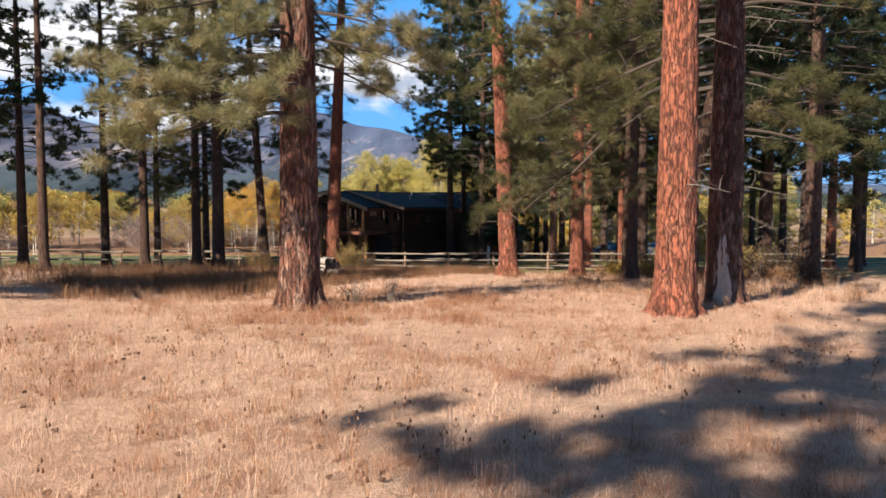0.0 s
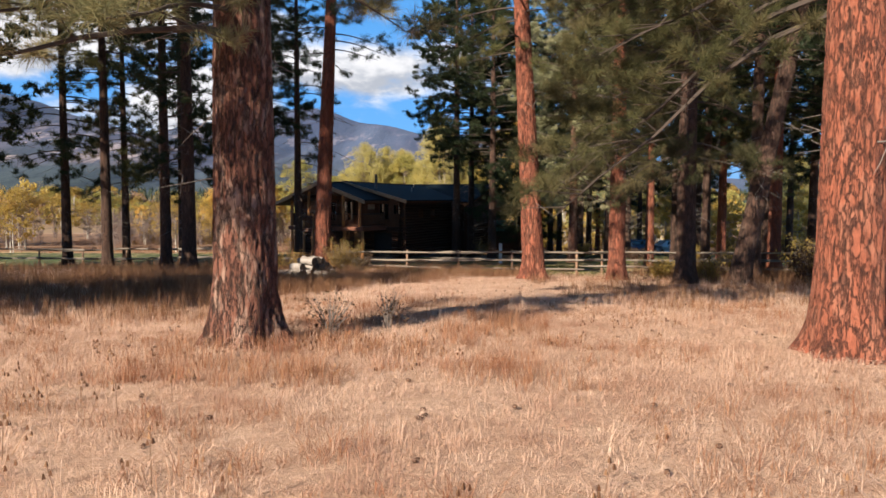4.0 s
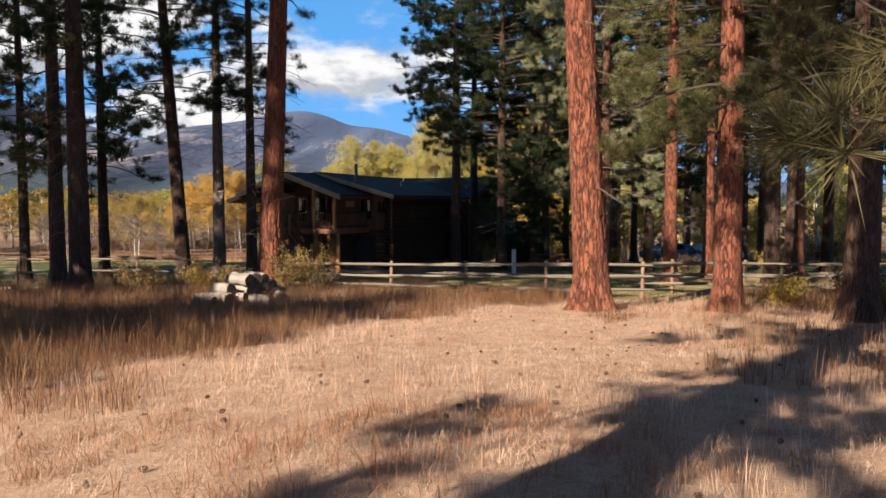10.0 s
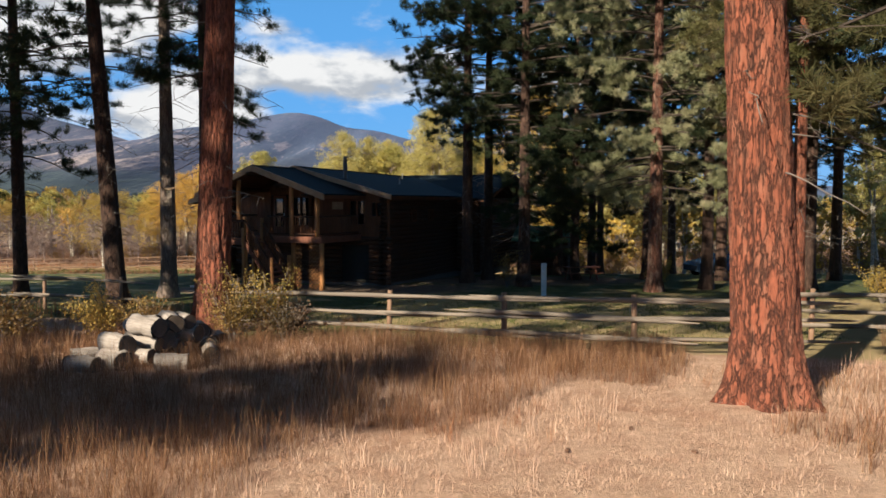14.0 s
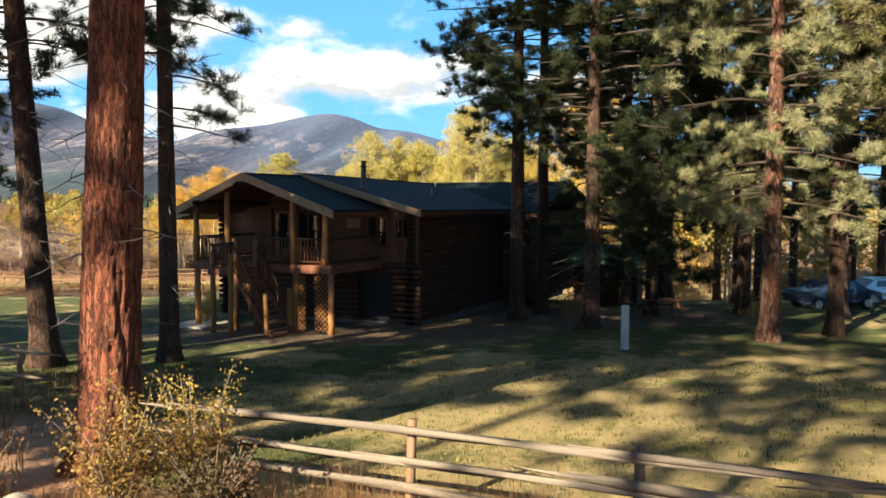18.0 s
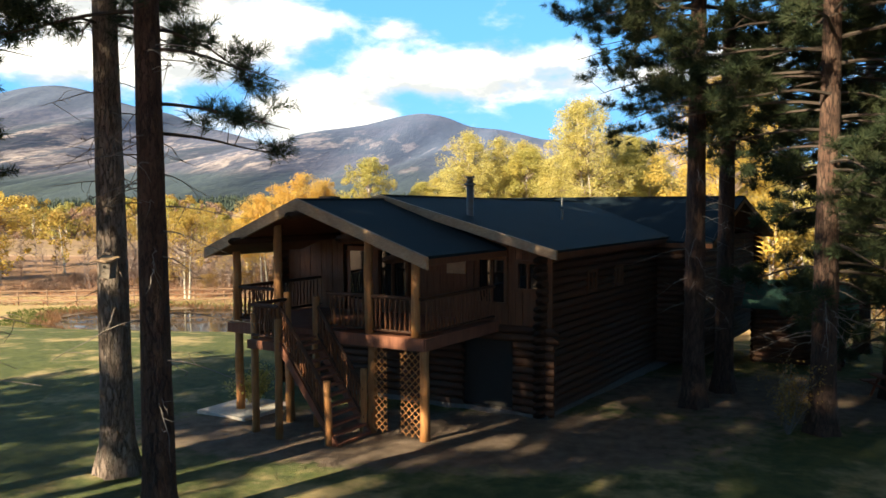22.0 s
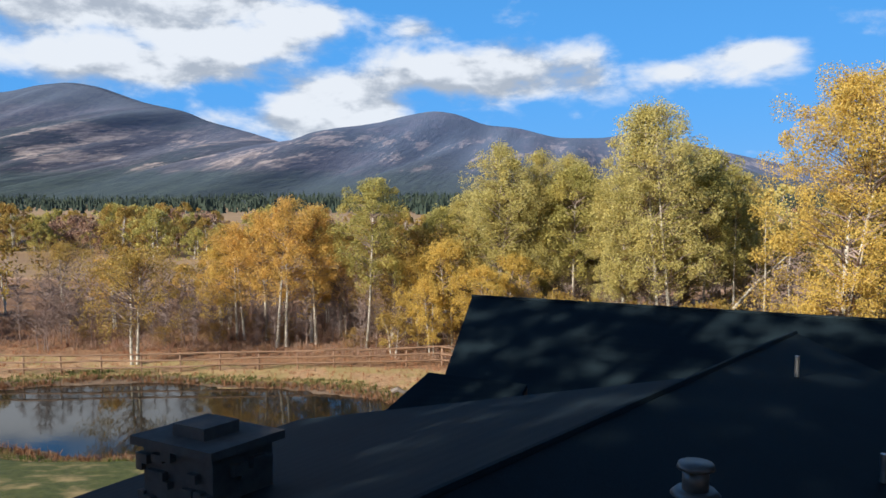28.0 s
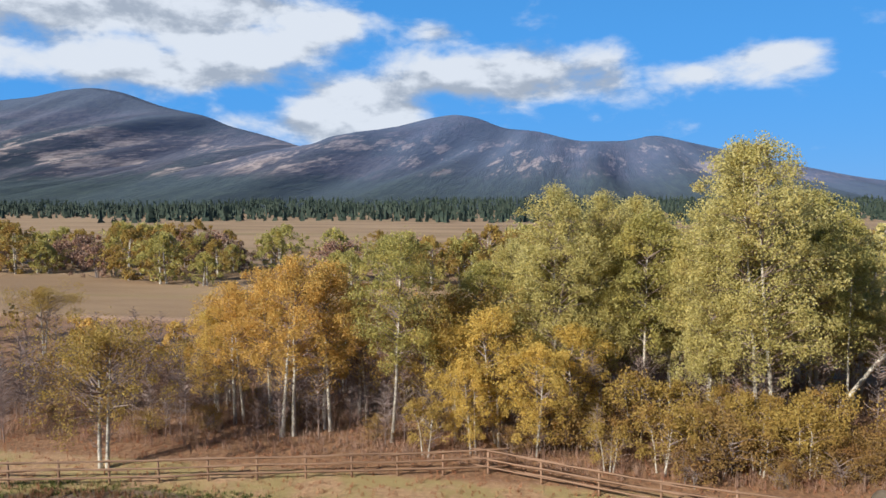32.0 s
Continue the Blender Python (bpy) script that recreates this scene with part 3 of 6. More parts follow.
def log_wall(parent, start, end, z0, z1, gaps=(), dia=0.25, over=0.25, top=None):
    """Logs laid one on another from start to end (u, v); gaps are (from, to, low, high) along the wall."""
    su, sv = start
    eu, ev = end
    length = math.hypot(*(HU * (eu - su) + HV * (ev - sv)))
    n = max(1, round((z1 - z0) / (dia * 0.92)))
    for i in range(n):
        z = z0 + (i + 0.5) * (z1 - z0) / n
        runs = [(-over, length + over)]
        if top:
            runs = [(max(-over, length / 2 - (top - z) / 0.27), min(length + over, length / 2 + (top - z) / 0.27))] if z > z1 - 9 else runs
        for g0, g1, lo, hi in gaps:
            if lo < z < hi:
                runs = [r for a, b in runs for r in ((a, g0), (g1, b)) if r[1] - r[0] > 0.15]
        for a, b in runs:
            fa, fb = a / length, b / length
            lay_log(hp(su + (eu - su) * fa, sv + (ev - sv) * fa, z), hp(su + (eu - su) * fb, sv + (ev - sv) * fb, z), dia, parent)


def window(parent, at_u, at_v, wide, z0, z1, along="u", curtain=False, name="window"):
    """A window in a wall that runs along u (facing -v) or along v (facing +u)."""
    def corner(s, d, z):
        return hp(at_u + s, at_v + d, z) if along == "u" else hp(at_u - d, at_v + s, z)

    def bar(p, s0, s1, d0, d1, a, b):
        c = [corner(s, d, z) for z in (a, b) for s, d in ((s0, d0), (s1, d0), (s1, d1), (s0, d1))]
        p.put([tuple(q) for q in c], [(0, 3, 2, 1), (4, 5, 6, 7), (0, 1, 5, 4), (1, 2, 6, 5), (2, 3, 7, 6), (3, 0, 4, 7)])
        return p
    fr = Pile()
    for s0, s1, a, b in ((0, .09, z0, z1), (wide - .09, wide, z0, z1), (.09, wide - .09, z0, z0 + .09), (.09, wide - .09, z1 - .09, z1), (wide / 2 - .025, wide / 2 + .025, z0 + .09, z1 - .09)):
        bar(fr, s0, s1, -0.17, 0.05, a, b)
    w = part(name, fr, BOARD, parent)
    part("pane", bar(Pile(), .09, wide / 2 - .025, -0.06, -0.05, z0 + .09, z1 - .09), GLASS, w)
    part("pane", bar(Pile(), wide / 2 + .025, wide - .09, -0.06, -0.05, z0 + .09, z1 - .09), GLASS, w)
    if curtain:
        c = Pile()
        n = 18
        for i in range(n):
            s = 0.1 + (wide - 0.2) * i / n
            bar(c, s, s + (wide - 0.2) / n, -0.045 + 0.02 * (i % 2), -0.02 + 0.02 * (i % 2), z0 + 0.1, z0 + (z1 - z0) * 0.62)
        part("curtain", c, CURTAIN, w, "gathered white curtain")
    return w


# walls
log_wall(house, (-3.85, 3.95), (5.3, 3.95), GROUND_H, FLOOR - 0.1, gaps=((2.25, 3.85, GROUND_H, -0.9), (6.55, 8.15, GROUND_H, -1.0)))
log_wall(house, (5.3, 3.95), (5.3, 12.9), GROUND_H, 1.45, gaps=((2.5, 3.2, 0.15, 0.85), (4.7, 5.4, 0.15, 0.85)))
log_wall(house, (5.3, 12.9), (6.6, 12.9), GROUND_H, 1.45)
log_wall(house, (6.6, 12.9), (6.6, 22.4), GROUND_H, 1.5)
log_wall(house, (-3.85, 3.95), (-3.85, 12.9), GROUND_H, 1.7)
log_wall(house, (-5.0, 12.9), (-3.85, 12.9), GROUND_H, 1.45)
log_wall(house, (-5.0, 12.9), (-5.0, 22.4), GROUND_H, 1.5)
log_wall(house, (-5.0, 22.4), (6.6, 22.4), GROUND_H, 1.5)
inner = Pile()
for a in ((-3.6, 5.0, 4.15, 4.2, GROUND_H, 1.4), (5.0, 5.05, 4.2, 22.0, GROUND_H, 1.35), (-3.65, -3.6, 4.2, 22.0, GROUND_H, 1.2), (-4.8, 6.3, 22.1, 22.15, GROUND_H, 1.4), (-3.6, 5.0, 4.2, 22.1, FLOOR - .25, FLOOR - .05)):
    hbox(inner, *a)
part("inner_wall", inner, BOARD, house)
part("foundation", hbox(Pile(), -3.95, 5.4, 3.85, 22.4, GROUND_H - 0.7, GROUND_H + 0.06), STONE, house)
# flat dark sheets close the doorways, in place of shade inside
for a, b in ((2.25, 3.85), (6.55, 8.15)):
    part("basement_door", hbox(Pile(), -3.85 + a, -3.85 + b, 4.0, 4.06, GROUND_H + 0.1, -0.95), DARK, house, "flat dark sheet standing for shade in a basement doorway")

# upper front: upright boards, with door and windows
OPEN = ((-1.45, -0.55, FLOOR, 1.62), (-0.2, 0.95, -0.1, 1.55), (3.2, 4.2, 0.0, 1.38), (4.45, 5.2, 0.42, 1.3))
u = -3.95
while u < 5.3:
    top = 3.02 - 0.27 * abs(u + 0.11 - 0.15) - 0.12
    lo = FLOOR - 0.1
    for z0, z1 in ([(lo, top)] if not [o for o in OPEN if o[0] - 0.1 < u + 0.11 < o[1] + 0.1] else [(s, e) for o in OPEN if o[0] - 0.1 < u + 0.11 < o[1] + 0.1 for s, e in ((lo, o[2]), (o[3], top)) if e - s > 0.06]):
        part("siding_board", hbox(Pile(), u + 0.006, u + 0.214, 3.90 - 0.008 * (round(u * 50) % 2), 3.96, z0, z1), BOARD, house)
    u += 0.22
door = part("door", hbox(Pile(), -1.40, -0.60, 3.92, 3.97, FLOOR, 1.57), DECK, house, "glazed dark front door")
part("pane", hbox(Pile(), -1.26, -0.74, 3.90, 3.918, FLOOR + 0.35, 1.42), GLASS, door)
part("handle", hbox(Pile(), -0.72, -0.68, 3.86, 3.90, 0.50, 0.62), STEEL, door)
window(house, -0.2, 3.95, 1.15, -0.1, 1.55, "u", True)
window(house, 3.2, 3.95, 1.0, 0.0, 1.38)
window(house, 4.45, 3.95, 0.75, 0.42, 1.3)
window(house, 5.28, 6.45, 0.7, 0.15, 0.85, "v")
window(house, 5.28, 8.65, 0.7, 0.15, 0.85, "v")
part("wall_plaque", hbox(Pile(), 2.25, 2.85, 3.83, 3.88, 0.85, 1.25), RAKE, house, "pale carved wooden plaque")

# roofs
ROOF = 0.16


def roof_plane(name, corners, rows, mat=SHINGLE, parent=None):
    """corners: eave left, eave right, ridge right, ridge left; shingle courses lie on the deck."""
    r = part(name, hslab(Pile(), [(c[0], c[1], c[2] - 0.06) for c in corners], ROOF), BOARD, parent or house)
    a, b, c, d = [np.array(q, dtype=float) for q in corners]
    for i in range(rows):
        f0, f1 = i / rows, (i + 1) / rows
        q = [a + (d - a) * f0, b + (c - b) * f0, b + (c - b) * f1, a + (d - a) * f1]
        lift = [0.014, 0.014, 0.014, 0.014]
        p = Pile()
        p.slab([tuple(hp(*(w + np.array([0, 0, l])))) for w, l in zip(q, lift)], 0.07)
        part("shingle_course", p, mat, r)
    return r


RIDGE_U, RIDGE_Z = 0.15, 3.12
PORCH_U, PORCH_Z = 0.30, 3.0
roof_plane("porch_roof", ((-2.98, 3.7, 1.66), (-2.98, -0.05, 1.66), (PORCH_U, -0.05, PORCH_Z), (PORCH_U, 3.7, PORCH_Z)), 16)
roof_plane("porch_roof", ((4.15, -0.05, 1.62), (4.15, 3.9, 1.62), (PORCH_U, 3.9, PORCH_Z), (PORCH_U, -0.05, PORCH_Z)), 16)
roof_plane("wing_roof", ((5.75, 3.6, 1.60), (5.75, 13.4, 1.60), (0.9, 16.6, 2.88), (RIDGE_U, 3.6, RIDGE_Z)), 24)
roof_plane("wing_roof", ((-7.2, 10.9, 1.22), (-6.6, 3.6, 1.33), (RIDGE_U, 3.6, RIDGE_Z), (0.6, 10.9, 3.0)), 24)
roof_plane("main_roof", ((-5.2, 12.7, 1.45), (7.4, 12.7, 1.45), (7.2, 18.2, 3.08), (-7.35, 17.6, 3.03)), 24)
roof_plane("main_roof", ((7.4, 23.1, 1.45), (-7.6, 23.1, 1.45), (-7.35, 17.6, 3.03), (7.2, 18.2, 3.08)), 24)
roof_plane("bay_roof", ((-5.3, 10.9, 1.50), (-2.6, 10.9, 1.75), (-2.8, 12.1, 2.24), (-4.95, 12.1, 2.22)), 8)
cap = Pile()
for a, b in (((RIDGE_U, 3.55, RIDGE_Z), (0.9, 16.6, 2.88)), ((-7.35, 17.6, 3.03), (7.2, 18.2, 3.08)), ((PORCH_U, -0.05, PORCH_Z), (PORCH_U, 3.7, PORCH_Z))):
    p, q = np.array(hp(*a)), np.array(hp(*b))
    cap.tube(np.array([p + [0, 0, .01], q + [0, 0, .01]]), 0.055, 6)
part("ridge_cap", cap, SHINGLE, house)


def barge(a, b, high=0.30, thick=0.09):
    p = Pile()
    d = np.array([a, b], dtype=float)
    back = np.array([0, thick, 0])
    for k in range(1):
        c = [d[0], d[1], d[1] - [0, 0, high], d[0] - [0, 0, high]]
        v = [tuple(hp(*q)) for q in c] + [tuple(hp(*(q + back))) for q in c]
        p.put(v, [(0, 1, 2, 3), (7, 6, 5, 4), (0, 4, 5, 1), (1, 5, 6, 2), (2, 6, 7, 3), (3, 7, 4, 0)])
    return part("barge_board", p, RAKE, house, "pale weathered barge board")


barge((-3.05, -0.16, 1.67), (PORCH_U, -0.16, 3.05))
barge((PORCH_U, -0.16, 3.05), (4.25, -0.16, 1.62))
barge((-6.6, 3.49, 1.36), (RIDGE_U, 3.49, 3.17), 0.26)
barge((RIDGE_U, 3.49, 3.17), (5.8, 3.49, 1.62), 0.26)
for k in (-1.7, 1.9, 3.3):
    z = PORCH_Z - 0.345 * abs(k - PORCH_U) - 0.42
    lay_log(hp(k, -0.32, z), hp(k, 3.9, z), 0.22, house, "purlin")
lay_log(hp(PORCH_U, -0.32, PORCH_Z - 0.40), hp(PORCH_U, 3.9, PORCH_Z - 0.40), 0.24, house, "purlin")

# porch deck, posts, rails


def upright(u, v, z0, z1, dia, name="post", mat=None, parent=None, label=""):
    p = Pile()
    rng = np.random.RandomState(int((u * 37 + v * 91) * 10) % 9999)
    n = 6
    base = np.array(hp(u, v, z0))
    pts = [base + np.array([0.012 * rng.normal(), 0.012 * rng.normal(), (z1 - z0) * i / (n - 1)]) for i in range(n)]
    p.tube(pts, [dia / 2 * (1.06 - 0.02 * i) for i in range(n)], 10)
    return part(name, p, mat or POST, parent or house, label, True)


u = -2.55
while u < 3.85:
    part("deck_board", hbox(Pile(), u + 0.004, u + 0.136, 0.28, 3.88, FLOOR - 0.04, FLOOR), DECK, house)
    u += 0.14
for a in ((-2.6, 3.9, 0.22, 0.28, FLOOR - 0.30, FLOOR + 0.01), (-2.62, -2.56, 0.28, 3.9, FLOOR - 0.30, FLOOR + 0.01), (3.86, 3.92, 0.28, 3.9, FLOOR - 0.30, FLOOR + 0.01)):
    part("deck_fascia", hbox(Pile(), *a), DECK, house)
for u, top in ((-2.42, 1.55), (-0.88, 2.35), (2.14, 2.2), (3.55, 1.6)):
    upright(u, 0.42, FLOOR, top, 0.23, "porch_post")
for u, v in ((-2.42, 0.45), (-2.42, 3.6), (2.2, 0.45), (3.8, 0.40), (-0.6, 0.5)):
    upright(u, v, GROUND_H - 0.1, FLOOR - 0.1, 0.24, "support_post")


def railing(a, b, high=0.98, step=0.145):
    """A log rail between two deck points (u, v, z), with its balusters."""
    a, b = np.array(a, dtype=float), np.array(b, dtype=float)
    for dz, dia in ((high, 0.10), (0.12, 0.08)):
        lay_log(hp(*(a + [0, 0, dz])), hp(*(b + [0, 0, dz])), dia, house, "rail")
    n = int(np.linalg.norm(b - a) / step)
    for i in range(1, n):
        q = a + (b - a) * i / n
        upright(q[0], q[1], q[2] + 0.10, q[2] + high, 0.055, "baluster", BOARD)


railing((-2.42, 0.42, FLOOR), (-0.98, 0.42, FLOOR))
railing((-2.44, 0.42, FLOOR), (-2.44, 3.85, FLOOR))
railing((0.75, 0.42, FLOOR), (2.10, 0.42, FLOOR))
railing((2.20, 0.42, FLOOR), (3.52, 0.42, FLOOR))
railing((3.75, 0.42, FLOOR), (3.75, 3.85, FLOOR))
# stair down to the lawn
TOP, FOOT = np.array([0.62, -0.45, FLOOR - 0.12]), np.array([2.30, -0.40, GROUND_H + 0.03])
run = (FOOT - TOP)[:2]
side = np.array([-run[1], run[0]]) / np.hypot(*run)
part("stair_landing", hbox(Pile(), -0.45, 0.66, -1.12, 0.20, FLOOR - 0.19, FLOOR - 0.14), DECK, house)
part("landing_beam", hbox(Pile(), -0.45, 0.66, -1.16, -1.12, FLOOR - 0.36, FLOOR - 0.13), DECK, house)
STEPS = 12
for i in range(STEPS):
    c = TOP + (FOOT - TOP) * (i + 0.7) / STEPS
    q = []
    for s, w in ((-0.62, -0.5), (0.62, -0.5), (0.62, 0.5), (-0.62, 0.5)):
        xy = c[:2] + side * s + run / STEPS * 1.15 * w
        q.append((xy[0], xy[1], c[2]))
    part("stair_tread", hslab(Pile(), q, 0.055), DECK, house)
for s in (-0.64, 0.64):
    a, b = TOP[:2] + side * s, FOOT[:2] + side * s
    p = Pile()
    w = side * 0.04
    v = [(a[0], a[1], TOP[2] - .02), (b[0], b[1], FOOT[2] + .05), (b[0], b[1], FOOT[2] - .2), (a[0], a[1], TOP[2] - .34)]
    v = [tuple(hp(x - w[0], y - w[1], z)) for x, y, z in v] + [tuple(hp(x + w[0], y + w[1], z)) for x, y, z in v]
    p.put(v, [(0, 1, 2, 3), (7, 6, 5, 4), (0, 4, 5, 1), (1, 5, 6, 2), (2, 6, 7, 3), (3, 7, 4, 0)])
    part("stair_stringer", p, DECK, house)
    railing((a[0], a[1], TOP[2]), (a[0] * .12 + b[0] * .88, a[1] * .12 + b[1] * .88, TOP[2] * .12 + FOOT[2] * .88), 0.85)
railing((-0.42, -1.02, FLOOR - 0.14), (0.52, -1.08, FLOOR - 0.14), 0.9)
railing((-0.44, -0.95, FLOOR - 0.14), (-0.44, 0.3, FLOOR - 0.14), 0.9)
for u, v, z in ((-0.44, -0.92, 0.06), (0.52, -1.10, 0.0), (0.6, 0.2, 0.45), (2.06, -1.08, -1.42), (2.04, 0.28, -1.36), (-0.44, 0.3, 0.5)):
    upright(u, v, GROUND_H - 0.1, z, 0.19, "newel_post")
# lattice below the deck
for u0, u1 in ((2.25, 2.75), (3.15, 3.80)):
    for sgn in (1, -1):
        p = Pile()
        z0, z1 = GROUND_H + 0.1, FLOOR - 0.35
        s = -(z1 - z0)
        while s < (u1 - u0):
            a0, a1 = max(0, s), min(u1 - u0, s + (z1 - z0))
            if a1 - a0 > 0.06:
                b0, b1 = z0 + (a0 - s), z0 + (a1 - s)
                if sgn < 0:
                    b0, b1 = z1 - (a0 - s), z1 - (a1 - s)
                d = 0.30 + (0.012 if sgn > 0 else 0)
                p.put([tuple(hp(*q)) for q in ((u0 + a0, d, b0 - .015), (u0 + a1, d, b1 - .015), (u0 + a1, d, b1 + .015), (u0 + a0, d, b0 + .015),
                                               (u0 + a0, d + .01, b0 - .015), (u0 + a1, d + .01, b1 - .015), (u0 + a1, d + .01, b1 + .015), (u0 + a0, d + .01, b0 + .015))],
                      [(0, 1, 2, 3), (7, 6, 5, 4), (0, 4, 5, 1), (2, 6, 7, 3)])
            s += 0.19
        part("lattice_panel", p, POST, house, "pale diagonal wooden lattice")
# stove pipe, vents, stone chimney
pipe = Pile()
b = np.array(hp(2.37, 4.93, 2.3))
pipe.tube([b, b + [0, 0, .12], b + [0, 0, .13], b + [0, 0, 1.15]], [0.19, 0.15, 0.11, 0.11], 16)
pipe.tube([b + [0, 0, 1.13], b + [0, 0, 1.16], b + [0, 0, 1.20]], [0.14, 0.19, 0.15], 16)
pipe.tube([b + [0, 0, 1.20], b + [0, 0, 1.36]], 0.10, 16)
pipe.tube([b + [0, 0, 1.36], b + [0, 0, 1.40]], [0.145, 0.13], 16)
part("stove_pipe", pipe, PIPE, house, "dull grey stove pipe with a cap", True)
for u, v in ((3.2, 9.5), (1.6, 13.0)):
    p = Pile()
    q = np.array(hp(u, v, RIDGE_Z - 0.27 * (u - RIDGE_U)))
    p.tube([q, q + [0, 0, .35]], 0.04, 8)
    part("vent_pipe", p, STEEL, house)
stone = part("chimney", hbox(Pile(), -3.75, -2.65, 4.85, 5.7, GROUND_H, 2.93), STONE, house, "dark rough stone chimney")
rng = np.random.RandomState(9)
for k in range(110):
    z = 0.6 + rng.uniform(0, 2.2)
    s = rng.uniform(0, 1)
    w, h = rng.uniform(0.10, 0.22), rng.uniform(0.07, 0.14)
    if k % 2:
        cu, cv = -3.75 + s * 1.1, 4.83
        p = hbox(Pile(), cu - w / 2, cu + w / 2, cv - 0.05, cv + 0.04, z, z + h)
    else:
        cu, cv = (-3.77, -2.63)[k // 2 % 2], 4.85 + s * 0.85
        p = hbox(Pile(), cu - 0.05, cu + 0.05, cv - w / 2, cv + w / 2, z, z + h)
    part("stone", p, STONE, stone)
part("chimney_cap", hbox(Pile(), -3.85, -2.55, 4.75, 5.8, 2.9, 3.0), STONE, stone)
part("flue", hbox(Pile(), -3.45, -2.95, 5.0, 5.5, 3.0, 3.14), STONE, stone)
part("apron", hbox(Pile(), -3.3, -1.5, -0.3, 1.6, GROUND_H - 0.1, GROUND_H + 0.05), CONCRETE, house, "pale concrete pad under the deck")

# ---- log shed with a green roof ----
shed = thing("log_shed", pose(4.6, 79.0, gz(4.6, 79.0), 0, 0, -18), "small log shed with a green metal roof behind the house", "shed")
for i in range(10):
    z = 0.12 + i * 0.22
    for a, b in (((0, 0, z), (3.2, 0, z)), ((0, 3, z), (3.2, 3, z)), ((0, 0, z + .1), (0, 3, z + .1)), ((3.2, 0, z + .1), (3.2, 3, z + .1))):
        lay_log(a, b, 0.24, shed)
p = Pile()
p.slab([(-.4, -.5, 2.3), (3.7, -.5, 2.3), (3.7, 1.5, 3.2), (-.4, 1.5, 3.2)], 0.08)
part("roof", p, GREEN_METAL, shed)
p = Pile()
p.slab([(3.7, 3.5, 2.3), (-.4, 3.5, 2.3), (-.4, 1.5, 3.2), (3.7, 1.5, 3.2)], 0.08)
part("roof", p, GREEN_METAL, shed)

# ---- pines ----
def unit(v):
    return v / (np.linalg.norm(v, axis=-1, keepdims=True) + 1e-9)


def tuft(rng, needles, length, wide):
    """One bunch of long needles pointing along +z: blades as slim triangles."""
    d = rng.normal(0, 1, (needles, 3))
    d[:, 2] = np.abs(d[:, 2]) * 0.9 + 0.15
    d = unit(d)
    side = unit(np.cross(d, rng.normal(0, 1, (needles, 3)))) * wide / 2
    root = d * 0.02 + np.stack([0 * d[:, 0], 0 * d[:, 0], -rng.uniform(0, 0.20, needles)], -1)
    tip = root + d * (length * rng.uniform(0.75, 1.1, needles))[:, None]
    return np.stack([root - side, root + side, tip], 1)


def turns(dirs, rng):
    """Turns that carry +z to each direction."""
    z = unit(np.asarray(dirs))
    x = unit(np.cross(z, rng.normal(0, 1, z.shape)))
    y = np.cross(z, x)
    return np.stack([x, y, z], -1)


def put_tufts(pile, rng, places, dirs, needles, length, wide, kinds=5):
    if not len(places):
        return
    places, dirs = np.asarray(places), np.asarray(dirs)
    base = [tuft(rng, needles, length, wide) for _ in range(kinds)]
    pick = rng.randint(0, kinds, len(places))
    F = turns(dirs, rng)
    size = rng.uniform(0.75, 1.2, len(places))
    for k in range(kinds):
        sel = np.where(pick == k)[0]
        if len(sel):
            v = np.einsum("nij,abj->nabi", F[sel] * size[sel, None, None], base[k]) + places[sel][:, None, None]
            v = v.reshape(-1, 3)
            pile.put(v, None, np.arange(len(v)).reshape(-1, 3))


def sticks(pile, rng, a, b, r0=0.013, r1=0.006):
    """Many thin three-sided twigs from a to b."""
    x = unit(np.cross(b - a, rng.normal(0, 1, a.shape)))
    y = unit(np.cross(b - a, x))
    ring = [x * math.cos(t) + y * math.sin(t) for t in (0, 2.094, 4.189)]
    v = np.stack([a + q * r0 for q in ring] + [b + q * r1 for q in ring], 1).reshape(-1, 3)
    k = np.arange(len(a))[:, None, None] * 6
    pile.put(v, (k + np.array([[0, 1, 4, 3], [1, 2, 5, 4], [2, 0, 3, 5]])).reshape(-1, 4))


